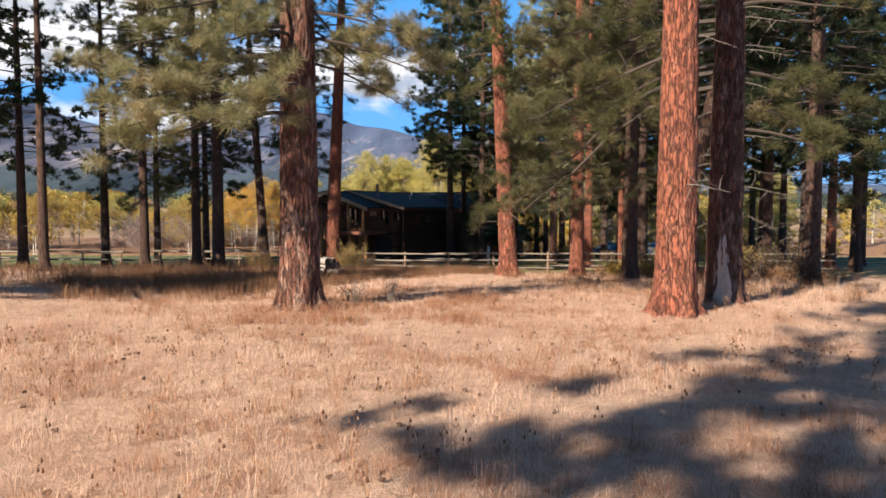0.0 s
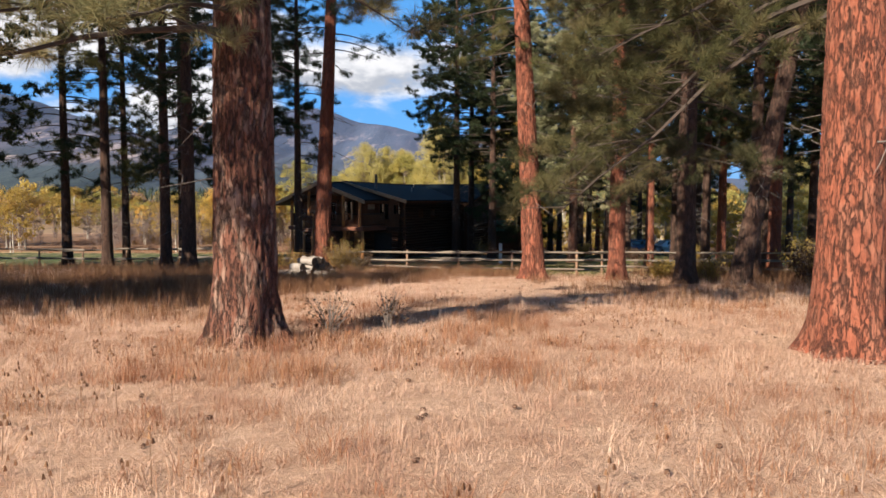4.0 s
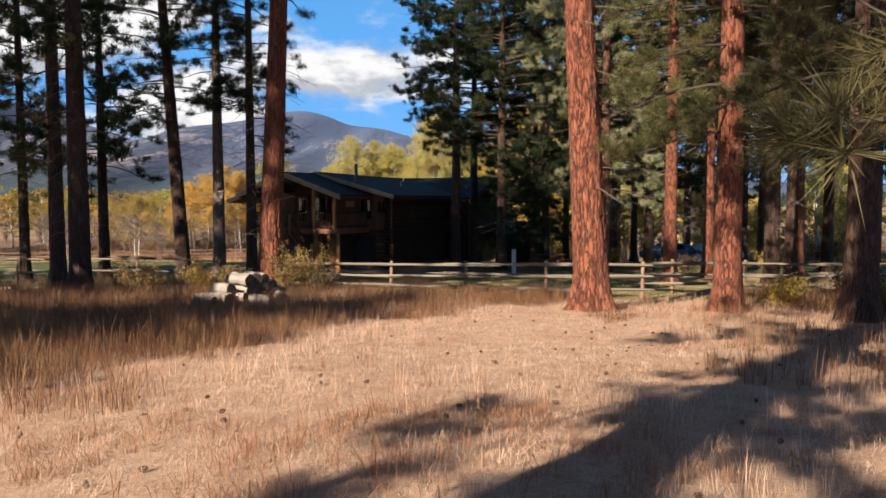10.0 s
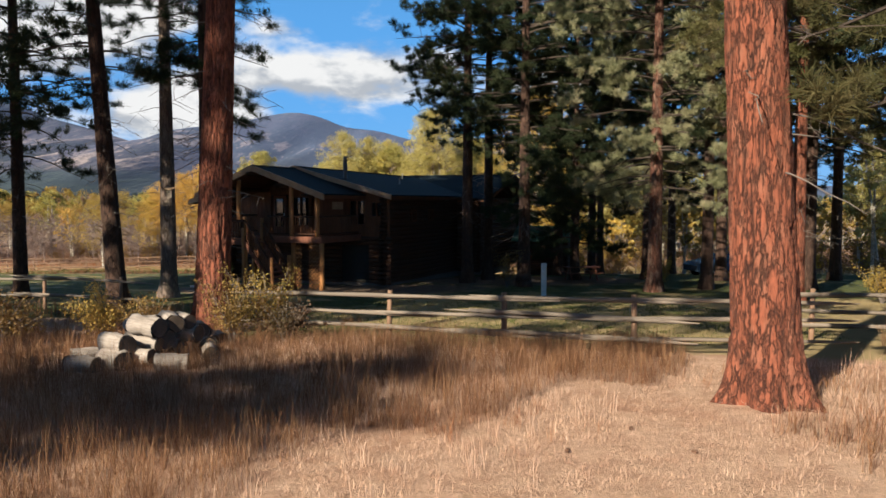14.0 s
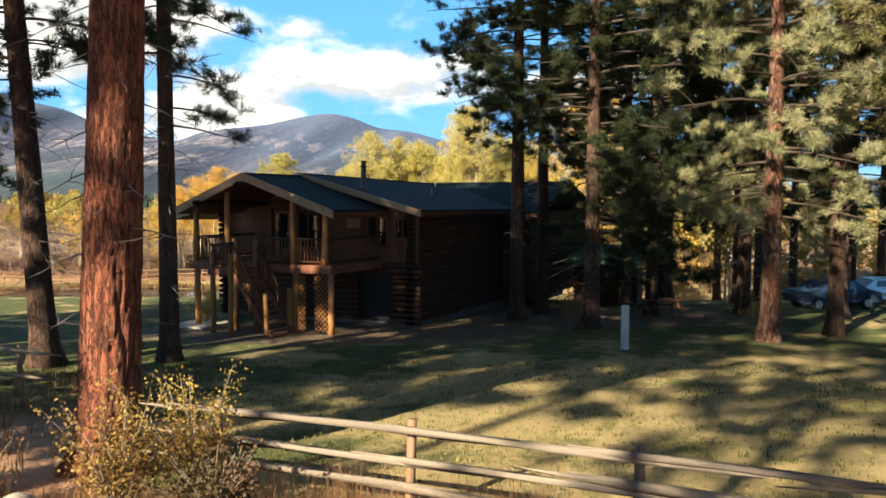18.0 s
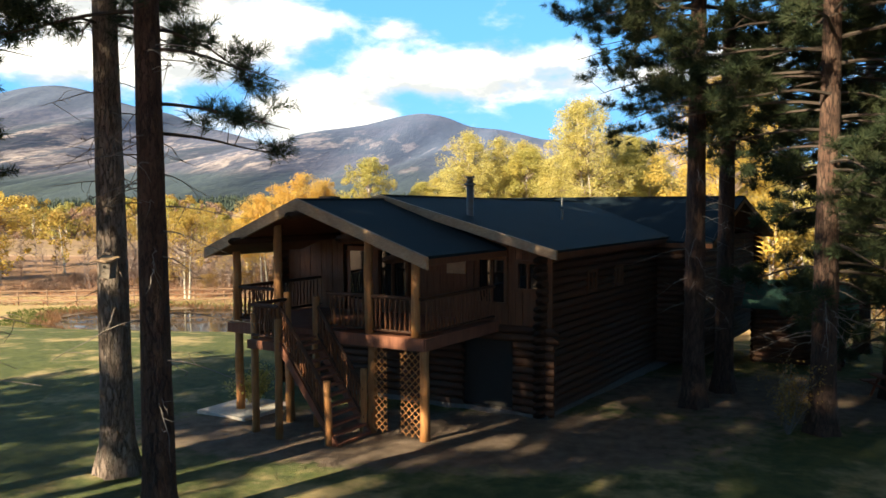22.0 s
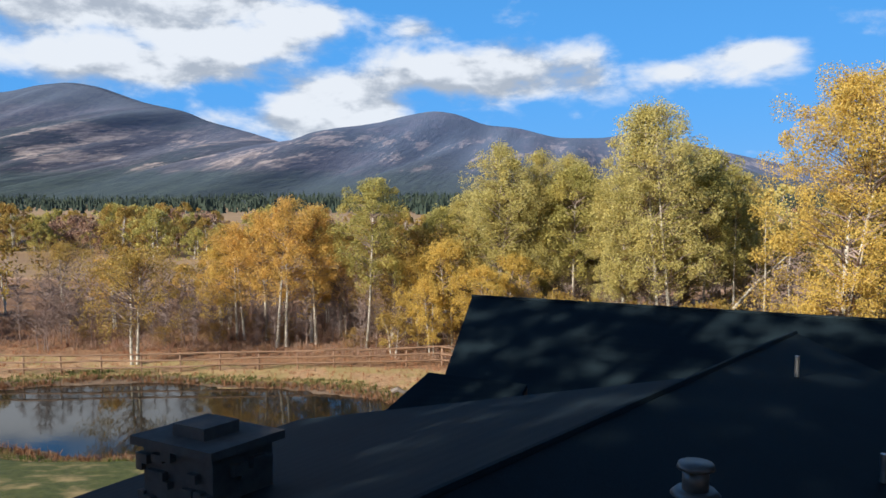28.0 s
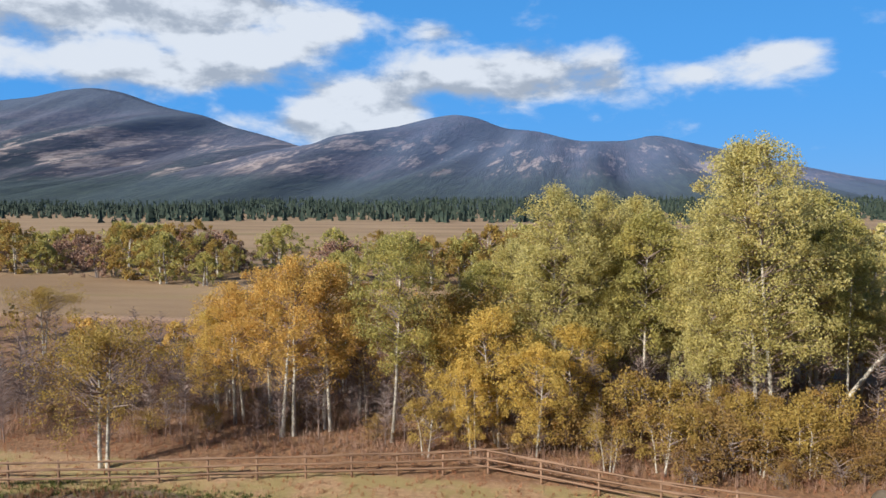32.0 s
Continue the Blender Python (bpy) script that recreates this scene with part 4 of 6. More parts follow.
def trunk_pile(rng, h, r, lean, seg, step, rough, bend=0.0):
    zs = np.concatenate([np.arange(-0.35, min(h, 13.0), step), np.linspace(min(h, 13.0), h, 8)])
    f = np.clip(zs / h, 0, 1)
    rad = r * ((1 - f) ** 0.75 * 0.96 + 0.04) * (1 + 0.42 * np.exp(-np.maximum(zs, 0) / 0.38))
    cx = lean[0] * zs + bend * np.sin(zs * 0.33) * np.clip(zs / 4, 0, 1)
    cy = lean[1] * zs + bend * np.cos(zs * 0.27 + 1) * np.clip(zs / 4, 0, 1) - bend * np.cos(1) * np.clip(zs / 4, 0, 1)
    th = np.linspace(0, 2 * np.pi, seg, endpoint=False)
    ph = rng.uniform(0, 10)
    Z, TH = np.meshgrid(zs, th, indexing="ij")
    fur = np.array([noise.noise(Vector((math.cos(a) * 6.5 + ph, math.sin(a) * 6.5, z * 1.35))) + 0.6 * noise.noise(Vector((math.cos(a) * 15, math.sin(a) * 15 + ph, z * 3.2)))
                    for z, a in zip(Z.ravel(), TH.ravel())]).reshape(Z.shape)
    root = 0.22 * np.exp(-np.maximum(Z, 0) / 0.4) * np.sin(TH * 5 + ph)
    R = rad[:, None] * (1 + rough * np.clip(fur, -0.7, 0.5) + root)
    cut = None
    if seg > 40:
        # plates parted by a net of furrows
        net = np.array([min(abs(noise.noise(Vector((math.cos(a) * 3.1 + ph, math.sin(a) * 3.1, z * 0.95)))), 1.25 * abs(noise.noise(Vector((math.cos(a) * 5.2, math.sin(a) * 5.2 + ph, z * 1.6 + 7))))
                            + 0.02) for z, a in zip(Z.ravel(), TH.ravel())]).reshape(Z.shape)
        cut = np.exp(-(net / 0.075) ** 2)
        R = R * (1.03 - 0.085 * cut)
    v = np.stack([cx[:, None] + R * np.cos(TH), cy[:, None] + R * np.sin(TH), Z], -1).reshape(-1, 3)
    k = np.arange(len(zs) - 1)[:, None] * seg
    i = np.arange(seg)[None]
    j = (i + 1) % seg
    p = Pile()
    p.put(v, np.stack([k + i, k + j, k + seg + j, k + seg + i], -1).reshape(-1, 4))
    p.cut = cut
    return p, (lambda z: np.array([np.interp(z, zs, cx), np.interp(z, zs, cy), z])), (lambda z: np.interp(z, zs, rad))


def limb_points(rng, start, az, reach, rise, droop, n=7):
    s = np.linspace(0, 1, n)
    wob = np.cumsum(rng.normal(0, 0.05, n)) * reach * 0.35
    out = np.array([math.cos(az), math.sin(az), 0.0])
    side = np.array([-math.sin(az), math.cos(az), 0.0])
    z = rise * s - droop * s ** 2 + 0.25 * droop * np.clip(s - 0.7, 0, 1) * 3
    return start + out * (reach * s)[:, None] + side * wob[:, None] + np.array([0, 0, 1.0]) * z[:, None]


def pine(x, y, h=24.0, r=0.35, crown=9.0, reach=3.2, limbs=46, tufts=9, bark_mat=None, needle_mat=None, lean=(0, 0), dead=14, fine=False, seed=1, low=(), lush=15, needles=36, wide=0.016,
         length=0.27, label="tall dark ponderosa pine with a bare lower trunk", bend=0.0):
    """low: extra leafy limbs as (height, azimuth in degrees, reach, droop)."""
    rng = np.random.RandomState(seed)
    tree = thing("pine_tree", pose(x, y, gz(x, y)), label, "tree", "pines of the grove")
    tp, axis, radius = trunk_pile(rng, h, r, lean, 96 if fine else 16, 0.05 if fine else 0.5, 0.045 if fine else 0.05, bend)
    stem = part("trunk", tp, bark_mat or BARK_DARK, tree, smooth=True)
    if tp.cut is not None:
        stem.data.attributes.new("furrow", "FLOAT", "POINT").data.foreach_set("value", tp.cut.astype(np.float32).ravel())
    wood_p, dead_p, green = Pile(), Pile(), Pile()
    spots, ways = [], []
    todo = [(q[0], math.radians(q[1]), q[2], q[3] if len(q) > 3 else q[2] * 0.35) for q in low]
    for i in range(limbs):
        z = crown + (h - 0.6 - crown) * ((i + rng.uniform(0, 1)) / limbs)
        f = (z - crown) / (h - crown)
        todo.append((z, rng.uniform(0, 2 * np.pi), reach * (0.35 + 0.75 * math.sin(math.pi * min(1, 0.22 + 0.78 * f)) ** 0.8) * rng.uniform(0.65, 1.1), 0.0))
    for z, az, rc, is_low in todo:
        f = np.clip((z - crown) / (h - crown), 0, 1)
        pts = limb_points(rng, axis(z), az, rc, rc * (0.02 + 0.5 * f), is_low or rc * 0.32 * (1 - 0.5 * f))
        wood_p.tube(pts, np.linspace(0.012 + 0.011 * rc, 0.008, len(pts)), 5)
        many = int(lush * rc) if is_low else int(tufts * (0.5 + 0.7 * rc / max(reach, 0.1)))
        # bunches stand together on the ends of branchlets, with gaps between
        groups = max(3, many // 4)
        s = rng.uniform(0.30, 1.0, groups)
        base = np.stack([np.interp(s, np.linspace(0, 1, len(pts)), pts[:, c]) for c in range(3)], -1)
        d = unit(np.array([math.cos(az), math.sin(az), 0.25]) * 0.6 + rng.normal(0, 0.6, (groups, 3)) * [1, 1, 0.6])
        ln = rc * rng.uniform(0.12, 0.34, groups) * (1.2 - 0.5 * s)
        end = base + d * ln[:, None] + np.array([0, 0, 0.08]) * ln[:, None]
        sticks(wood_p, rng, base, end)
        each = max(2, round(2 * many / groups))
        off = rng.normal(0, 1, (groups, each, 3)) * np.array([0.17, 0.17, 0.09])
        spots.append((end[:, None] + off).reshape(-1, 3))
        ways.append((d[:, None] * 0.5 + off * 4.0 + np.array([0, 0, 0.55])).reshape(-1, 3))
    for i in range(dead):
        z = rng.uniform(2.2, max(crown * 1.05, 4))
        az, rc = rng.uniform(0, 2 * np.pi), rng.uniform(0.5, 2.0)
        pts = limb_points(rng, axis(z), az, rc, rc * 0.1, rc * rng.uniform(0.2, 0.7))
        dead_p.tube(pts, np.linspace(0.015, 0.004, len(pts)), 4)
        for _ in range(rng.randint(1, 5)):
            s = rng.uniform(0.3, 0.95)
            b = np.array([np.interp(s, np.linspace(0, 1, len(pts)), pts[:, c]) for c in range(3)])
            e = b + rng.normal(0, 0.22, 3) * rc * 0.6
            dead_p.tube(np.array([b, (b + e) / 2 + rng.normal(0, 0.03, 3), e]), (0.009, 0.007, 0.004), 3, False)
    if spots:
        spots, ways = np.vstack(spots), np.vstack(ways)
    put_tufts(green, rng, spots, ways, needles, length, wide)
    tagged(part("branchwork", wood_p, LIMB, tree), kind="stuff")
    if dead:
        tagged(part("deadwood", dead_p, DEAD_LIMB, tree), kind="stuff")
    if green.n:
        tagged(part("crown", green, needle_mat or NEEDLES, tree), kind="stuff")
    return tree


# the grove, from the meadow to the house
FINE = dict(fine=True, needles=52, wide=0.010)
NEAR = dict(needles=38, wide=0.012, tufts=15, limbs=84)
THICK = dict(needles=38, wide=0.017, tufts=24, limbs=120, length=0.25)
DENSE = dict(needles=16, wide=0.040, tufts=16, limbs=84, length=0.30)
MANY = dict(needles=18, wide=0.028, tufts=18, limbs=74)
FAR = dict(needles=9, wide=0.10, tufts=22, limbs=60)
# the first five low limbs are added behind the trunk to shade the meadow
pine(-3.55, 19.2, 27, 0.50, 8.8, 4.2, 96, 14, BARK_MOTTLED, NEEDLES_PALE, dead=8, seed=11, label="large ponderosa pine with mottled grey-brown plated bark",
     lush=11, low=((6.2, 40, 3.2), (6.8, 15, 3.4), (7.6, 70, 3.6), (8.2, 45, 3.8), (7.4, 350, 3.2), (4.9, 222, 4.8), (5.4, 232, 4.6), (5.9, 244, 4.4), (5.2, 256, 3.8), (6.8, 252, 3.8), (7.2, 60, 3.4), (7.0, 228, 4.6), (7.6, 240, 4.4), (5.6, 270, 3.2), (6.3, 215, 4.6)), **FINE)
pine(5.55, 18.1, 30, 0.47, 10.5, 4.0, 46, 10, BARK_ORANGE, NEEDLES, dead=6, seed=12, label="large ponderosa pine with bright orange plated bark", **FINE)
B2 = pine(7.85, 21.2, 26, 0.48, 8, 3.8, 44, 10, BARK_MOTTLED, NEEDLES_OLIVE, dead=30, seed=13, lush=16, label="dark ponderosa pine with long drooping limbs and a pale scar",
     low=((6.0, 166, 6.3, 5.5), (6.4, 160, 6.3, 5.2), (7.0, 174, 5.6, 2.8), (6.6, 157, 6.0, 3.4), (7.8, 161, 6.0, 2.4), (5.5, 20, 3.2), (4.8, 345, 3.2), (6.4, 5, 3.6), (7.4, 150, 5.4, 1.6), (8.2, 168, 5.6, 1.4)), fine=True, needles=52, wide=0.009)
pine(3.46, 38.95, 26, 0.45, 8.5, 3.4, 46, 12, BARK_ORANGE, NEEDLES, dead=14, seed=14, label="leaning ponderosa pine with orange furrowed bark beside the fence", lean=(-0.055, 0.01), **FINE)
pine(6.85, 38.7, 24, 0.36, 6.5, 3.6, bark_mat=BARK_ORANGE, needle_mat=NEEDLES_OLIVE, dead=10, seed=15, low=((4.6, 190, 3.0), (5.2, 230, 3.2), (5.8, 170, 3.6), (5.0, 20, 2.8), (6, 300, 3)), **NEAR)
pine(8.95, 36.3, 25, 0.37, 6.5, 3.8, bark_mat=BARK_DARK, needle_mat=NEEDLES_SHADED, dead=10, seed=16, low=((4.4, 215, 3.6, 1.6), (5.0, 240, 4.0, 1.6), (5.6, 190, 3.8), (4.8, 330, 3.2), (5.4, 20, 3.4)), **NEAR)
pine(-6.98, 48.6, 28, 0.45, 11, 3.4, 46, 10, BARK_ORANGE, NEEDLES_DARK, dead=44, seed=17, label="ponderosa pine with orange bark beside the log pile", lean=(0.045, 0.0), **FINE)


def near_spray(tree):
    """Long-needled tips of the drooping limb, close beside the way."""
    rng = np.random.RandomState(6)
    foot = np.array(tree.matrix_basis.translation)
    p, w = Pile(), Pile()
    spots, ways = [], []
    for a, b, n in (((3.6, 22.1, 3.1), (1.2, 22.6, 1.85), 9), ((3.4, 22.5, 2.9), (1.9, 22.9, 2.15), 7), ((3.2, 22.0, 3.0), (1.75, 22.1, 2.3), 7), ((3.8, 22.8, 2.9), (2.5, 23.3, 2.0), 7), ((3.4, 21.8, 3.4), (2.0, 22.4, 2.75), 7), ((4.2, 22.6, 2.7), (3.1, 22.9, 1.75), 6)):
        a, b = np.array(a) - foot, np.array(b) - foot
        mid = (a + b) / 2 + [0, 0, 0.22]
        w.tube(np.array([a, mid, b]), [0.014, 0.010, 0.006], 6)
        for f in np.linspace(0.3, 1.0, n):
            q = (1 - f) ** 2 * a + 2 * f * (1 - f) * mid + f * f * b
            spots.append(q + rng.normal(0, 0.02 + 0.05 * (f < 1), 3))
            ways.append((b - mid) / np.linalg.norm(b - mid) + rng.normal(0, 0.35, 3))
    put_tufts(p, rng, spots, ways, 95, 0.26, 0.0055)
    tagged(part("branchwork", w, LIMB, tree), kind="stuff")
    tagged(part("needle_spray", p, NEEDLES_OLIVE, tree, "long green needle bunches"), kind="stuff")


near_spray(B2)


def bare_scar(tree, r, az, half, top):
    """Pale bare wood where the bark is gone at the foot of a trunk."""
    rng = np.random.RandomState(2)
    n, m = 16, 9
    v = []
    for i in range(n):
        z = 0.02 + top * i / (n - 1)
        w = half * (1 - (i / (n - 1)) ** 1.6) ** 0.7 + 0.02
        rad = r * (1 + 0.42 * math.exp(-z / 0.38)) * (1 - z / 26) * 1.045
        for j in range(m):
            a = math.radians(az) + w * (2 * j / (m - 1) - 1) * (1 + 0.12 * rng.normal())
            q = rad * (1.0 if 0 < j < m - 1 else 0.86) + 0.006 * rng.normal()
            v.append((q * math.cos(a), q * math.sin(a), z))
    p = Pile()
    p.put(v, [(i * m + j, i * m + j + 1, (i + 1) * m + j + 1, (i + 1) * m + j) for i in range(n - 1) for j in range(m - 1)])
    part("bare_wood", p, DEAD_WOOD, tree, "pale grey barkless wood", True)


bare_scar(B2, 0.48, 243, 0.62, 2.1)
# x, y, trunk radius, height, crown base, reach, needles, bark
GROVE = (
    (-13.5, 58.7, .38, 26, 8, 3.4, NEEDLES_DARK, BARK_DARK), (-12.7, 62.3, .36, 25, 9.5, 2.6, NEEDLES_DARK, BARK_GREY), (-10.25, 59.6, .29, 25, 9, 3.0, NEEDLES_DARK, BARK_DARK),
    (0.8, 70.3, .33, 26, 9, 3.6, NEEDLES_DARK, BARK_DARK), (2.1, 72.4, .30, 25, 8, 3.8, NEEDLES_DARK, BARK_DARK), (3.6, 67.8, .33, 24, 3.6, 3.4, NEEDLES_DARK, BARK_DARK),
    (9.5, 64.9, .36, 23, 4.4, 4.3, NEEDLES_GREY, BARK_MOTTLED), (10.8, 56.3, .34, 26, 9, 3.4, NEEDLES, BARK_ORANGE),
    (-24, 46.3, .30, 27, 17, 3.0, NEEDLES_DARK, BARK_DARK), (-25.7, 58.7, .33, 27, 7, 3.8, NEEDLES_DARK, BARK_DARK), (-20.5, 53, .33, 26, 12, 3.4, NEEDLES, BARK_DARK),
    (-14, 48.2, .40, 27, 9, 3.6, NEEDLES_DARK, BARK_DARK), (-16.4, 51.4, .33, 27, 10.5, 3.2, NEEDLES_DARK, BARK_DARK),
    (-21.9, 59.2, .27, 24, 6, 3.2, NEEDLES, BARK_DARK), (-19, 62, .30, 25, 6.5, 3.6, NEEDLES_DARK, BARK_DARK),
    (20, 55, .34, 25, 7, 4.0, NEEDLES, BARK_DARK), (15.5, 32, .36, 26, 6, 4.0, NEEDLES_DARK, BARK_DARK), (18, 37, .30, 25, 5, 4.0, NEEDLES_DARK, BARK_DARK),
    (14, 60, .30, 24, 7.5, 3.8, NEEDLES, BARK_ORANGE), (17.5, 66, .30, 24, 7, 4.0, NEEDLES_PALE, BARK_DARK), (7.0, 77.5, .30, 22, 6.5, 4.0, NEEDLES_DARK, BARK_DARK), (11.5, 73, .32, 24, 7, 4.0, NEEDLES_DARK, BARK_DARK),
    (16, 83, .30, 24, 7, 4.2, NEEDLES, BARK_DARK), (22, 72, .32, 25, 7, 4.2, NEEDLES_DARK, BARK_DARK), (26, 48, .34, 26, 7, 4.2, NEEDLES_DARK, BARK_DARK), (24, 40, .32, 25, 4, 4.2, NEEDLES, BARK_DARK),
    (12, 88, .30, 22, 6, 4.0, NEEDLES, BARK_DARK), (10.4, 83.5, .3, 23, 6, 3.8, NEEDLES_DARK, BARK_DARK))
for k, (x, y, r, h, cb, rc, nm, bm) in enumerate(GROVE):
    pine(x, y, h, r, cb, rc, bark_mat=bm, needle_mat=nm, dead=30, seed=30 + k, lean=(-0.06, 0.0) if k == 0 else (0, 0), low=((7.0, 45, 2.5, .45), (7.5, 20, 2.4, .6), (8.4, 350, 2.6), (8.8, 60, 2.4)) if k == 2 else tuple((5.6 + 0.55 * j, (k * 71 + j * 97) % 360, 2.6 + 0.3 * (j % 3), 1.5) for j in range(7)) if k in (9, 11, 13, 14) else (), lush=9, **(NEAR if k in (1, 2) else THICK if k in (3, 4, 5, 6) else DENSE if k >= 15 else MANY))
pine(11.0, 36.4, 24, .40, 8.5, 3.2, bark_mat=BARK_DARK, needle_mat=NEEDLES_DARK, dead=26, seed=71, lean=(0.20, 0.0), label="leaning dark ponderosa pine with dead twigs", **MANY)
pine(7.0, 72.0, 20, .28, 1.8, 3.4, bark_mat=BARK_DARK, needle_mat=NEEDLES_DARK, dead=6, seed=72, label="dark bushy pine with foliage close to the ground", **THICK)
# the deeper grove east of the house
for k, (x, y, r, cb) in enumerate(((13.2, 50.5, .32, 6), (17.2, 47.5, .36, 5), (21.5, 50.5, .33, 5), (16.2, 55.2, .30, 4.5), (12.6, 66.5, .30, 4), (15.2, 71.5, .32, 3.5), (19.5, 61.5, .34, 4), (24.5, 58.5, .33, 4), (18.6, 77.5, .30, 3),
                                   (13.5, 79.5, .28, 3), (23.5, 66.0, .34, 3.5), (27.5, 54.0, .36, 4), (28.5, 64.0, .32, 3), (24.0, 80.0, .30, 3), (30.0, 74.0, .32, 3), (20.0, 42.0, .36, 6), (29.0, 43.0, .34, 4), (13.4, 40.8, .30, 7), (33, 60, .3, 3), (21, 90, .3, 2.5), (28, 92, .3, 2.5), (17.5, 95, .3, 3))):
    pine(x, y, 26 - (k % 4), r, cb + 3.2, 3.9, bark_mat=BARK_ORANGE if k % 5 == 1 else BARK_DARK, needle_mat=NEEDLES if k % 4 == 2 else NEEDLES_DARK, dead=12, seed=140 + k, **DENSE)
# pines added mostly out of view, west and south of the way, to shade meadow, lawn and house
# x, y, height, crown base
SHADE = ((-8.8, -11, 21.8, 7), (-6.4, -10.2, 21.2, 7), (-3.6, -11, 21.8, 7), (-0.5, -12, 22.3, 7), (-11.5, -15, 22.8, 7), (-9, -15.5, 22.3, 7), (-6, -15, 22.3, 7), (-22.5, 34.6, 27, 7), (-26, 30.2, 29, 9),
         (-17.2, 22.2, 24, 15), (-29.5, 19.5, 32, 20), (-24, 16, 17, 4), (-28, 12.5, 18, 4), (-31, 8, 21, 5), (-26, 10, 20, 5), (-27.5, 29, 26, 7), (-29, 31, 26, 7), (-24, 35, 26, 7), (-27, 37, 30, 20),
         (-34, 50, 26, 7), (-35, 40, 27, 8), (-27, 17.5, 33, 24), (-31, 41, 22.5, 15), (-24.5, 25.5, 31, 20), (-30, 55, 26, 7), (-38, 44, 26, 7), (-30.5, 46, 26, 7))
for k, (x, y, h, cb) in enumerate(SHADE):
    pine(x, y, h, .36, cb, 4.2, bark_mat=BARK_DARK, needle_mat=NEEDLES_DARK, dead=0, seed=90 + k, **FAR)

# ---- fences ----
def fence(points, label, high=1.2, rails=3, spacing=None, dia=0.11, rail_mesh=None):
    """Posts at the points (or every spacing metres between them) and round rails between neighbours."""
    pts = [np.array(p, dtype=float) for p in points]
    if spacing:
        out = []
        for a, b in zip(pts, pts[1:]):
            n = max(1, round(np.linalg.norm(b - a) / spacing))
            out += [a + (b - a) * i / n for i in range(n)]
        pts = out + [pts[-1]]
    o = pts[0]
    f = thing("rail_fence", pose(o[0], o[1], gz(*o)), label, "fence")
    oz = gz(*o)
    rng = np.random.RandomState(len(pts))
    for q in pts:
        p = Pile()
        z = gz(*q) - oz
        b = np.array([q[0] - o[0], q[1] - o[1], z - 0.3])
        t = b + np.array([rng.normal(0, .02), rng.normal(0, .02), high + 0.3 + 0.06])
        p.tube(np.array([b, b * .66 + t * .34, b * .33 + t * .67, t]), [dia * .62, dia * .6, dia * .58, dia * .55], 8)
        part("post", p, FENCE_POST, f, smooth=True)
    for a, b in zip(pts, pts[1:]):
        for k in range(rails):
            h = high * (1 - k / rails) - 0.05
            za, zb = gz(*a) - oz + h + rng.normal(0, .03), gz(*b) - oz + h + rng.normal(0, .03)
            d = (b - a) / np.linalg.norm(b - a) * 0.15
            n = np.array([-d[1], d[0]]) * 0.55
            lay_log((a[0] - o[0] - d[0] - n[0], a[1] - o[1] - d[1] - n[1], za), (b[0] - o[0] + d[0] - n[0], b[1] - o[1] + d[1] - n[1], zb), dia * 0.85 * rng.uniform(.85, 1.1), f, "rail", rail_mesh or RAIL_MESH)
    return f


def make_rail_mesh(mat):
    p = Pile()
    rng = np.random.RandomState(8)
    pts = [(i / 8, 0.10 * rng.normal(), 0.10 * rng.normal()) for i in range(9)]
    p.tube(pts, [0.5 + 0.04 * rng.normal() for _ in pts], 8)
    return p.mesh("rail", mat, True)


RAIL_MESH = make_rail_mesh(RAIL)
BROWN_RAIL_MESH = make_rail_mesh(FENCE_POST)
fence(((-5.1, 48.1), (-2.25, 47.0), (0.44, 45.7), (3.05, 44.4), (6.15, 44.1)), "grey pole rail fence between meadow and lawn")
fence(((7.9, 46.6), (10.2, 45.9), (13.5, 45.0), (17.0, 44.0), (21.0, 43.0)), "grey pole rail fence at the grove")
fence(((-46, 57.5), (-36, 57.2), (-26.5, 56.6), (-14.5, 55.0), (-11.5, 54.0)), "low pole rail fence beyond the meadow", 1.15, 2, 3.2)
fence(((-56, 108.2), (-40.9, 111.1), (-25.4, 114.9), (-15.6, 117.4)), "reddish brown pole fence behind the pond", 1.35, 3, 2.7, rail_mesh=BROWN_RAIL_MESH)
fence(((-15.6, 117.4), (-6.5, 114.3), (0.4, 113.0), (14, 110.5)), "reddish brown pole fence running off from the pond corner", 1.35, 3, 2.9, rail_mesh=BROWN_RAIL_MESH)

# ---- log pile by the orange pine ----


def cut_log(x, y, z, length, dia, yaw, tilt, seed):
    t = thing("cut_log", pose(x, y, z, 0, tilt, yaw), "weathered grey sawn log round in a pile", "log", "stacked logs")
    p = Pile()
    rng = np.random.RandomState(seed)
    th = np.linspace(0, 2 * np.pi, 16, endpoint=False)
    wave = 1 + 0.07 * np.sin(2 * th + seed) + 0.05 * np.sin(3 * th + 2.0 * seed)
    v = []
    for i in range(7):
        r = dia / 2 * wave * (1 + 0.05 * rng.normal()) + 0.008 * rng.normal(0, 1, 16)
        v += [(-length / 2 + length * i / 6, a * math.cos(b), a * math.sin(b)) for a, b in zip(r, th)]
    p.put(v, [(i * 16 + j, i * 16 + (j + 1) % 16, (i + 1) * 16 + (j + 1) % 16, (i + 1) * 16 + j) for i in range(6) for j in range(16)])
    part("bark", p, FIRELOG, t, smooth=True)
    for s in (-1, 1):
        e = Pile()
        e.tube([(s * (length / 2 - .01), 0, 0), (s * (length / 2 + .004), 0, 0)], [dia / 2 * .93, dia / 2 * .90], 14)
        part("cut_end", e, CUT_END, t)


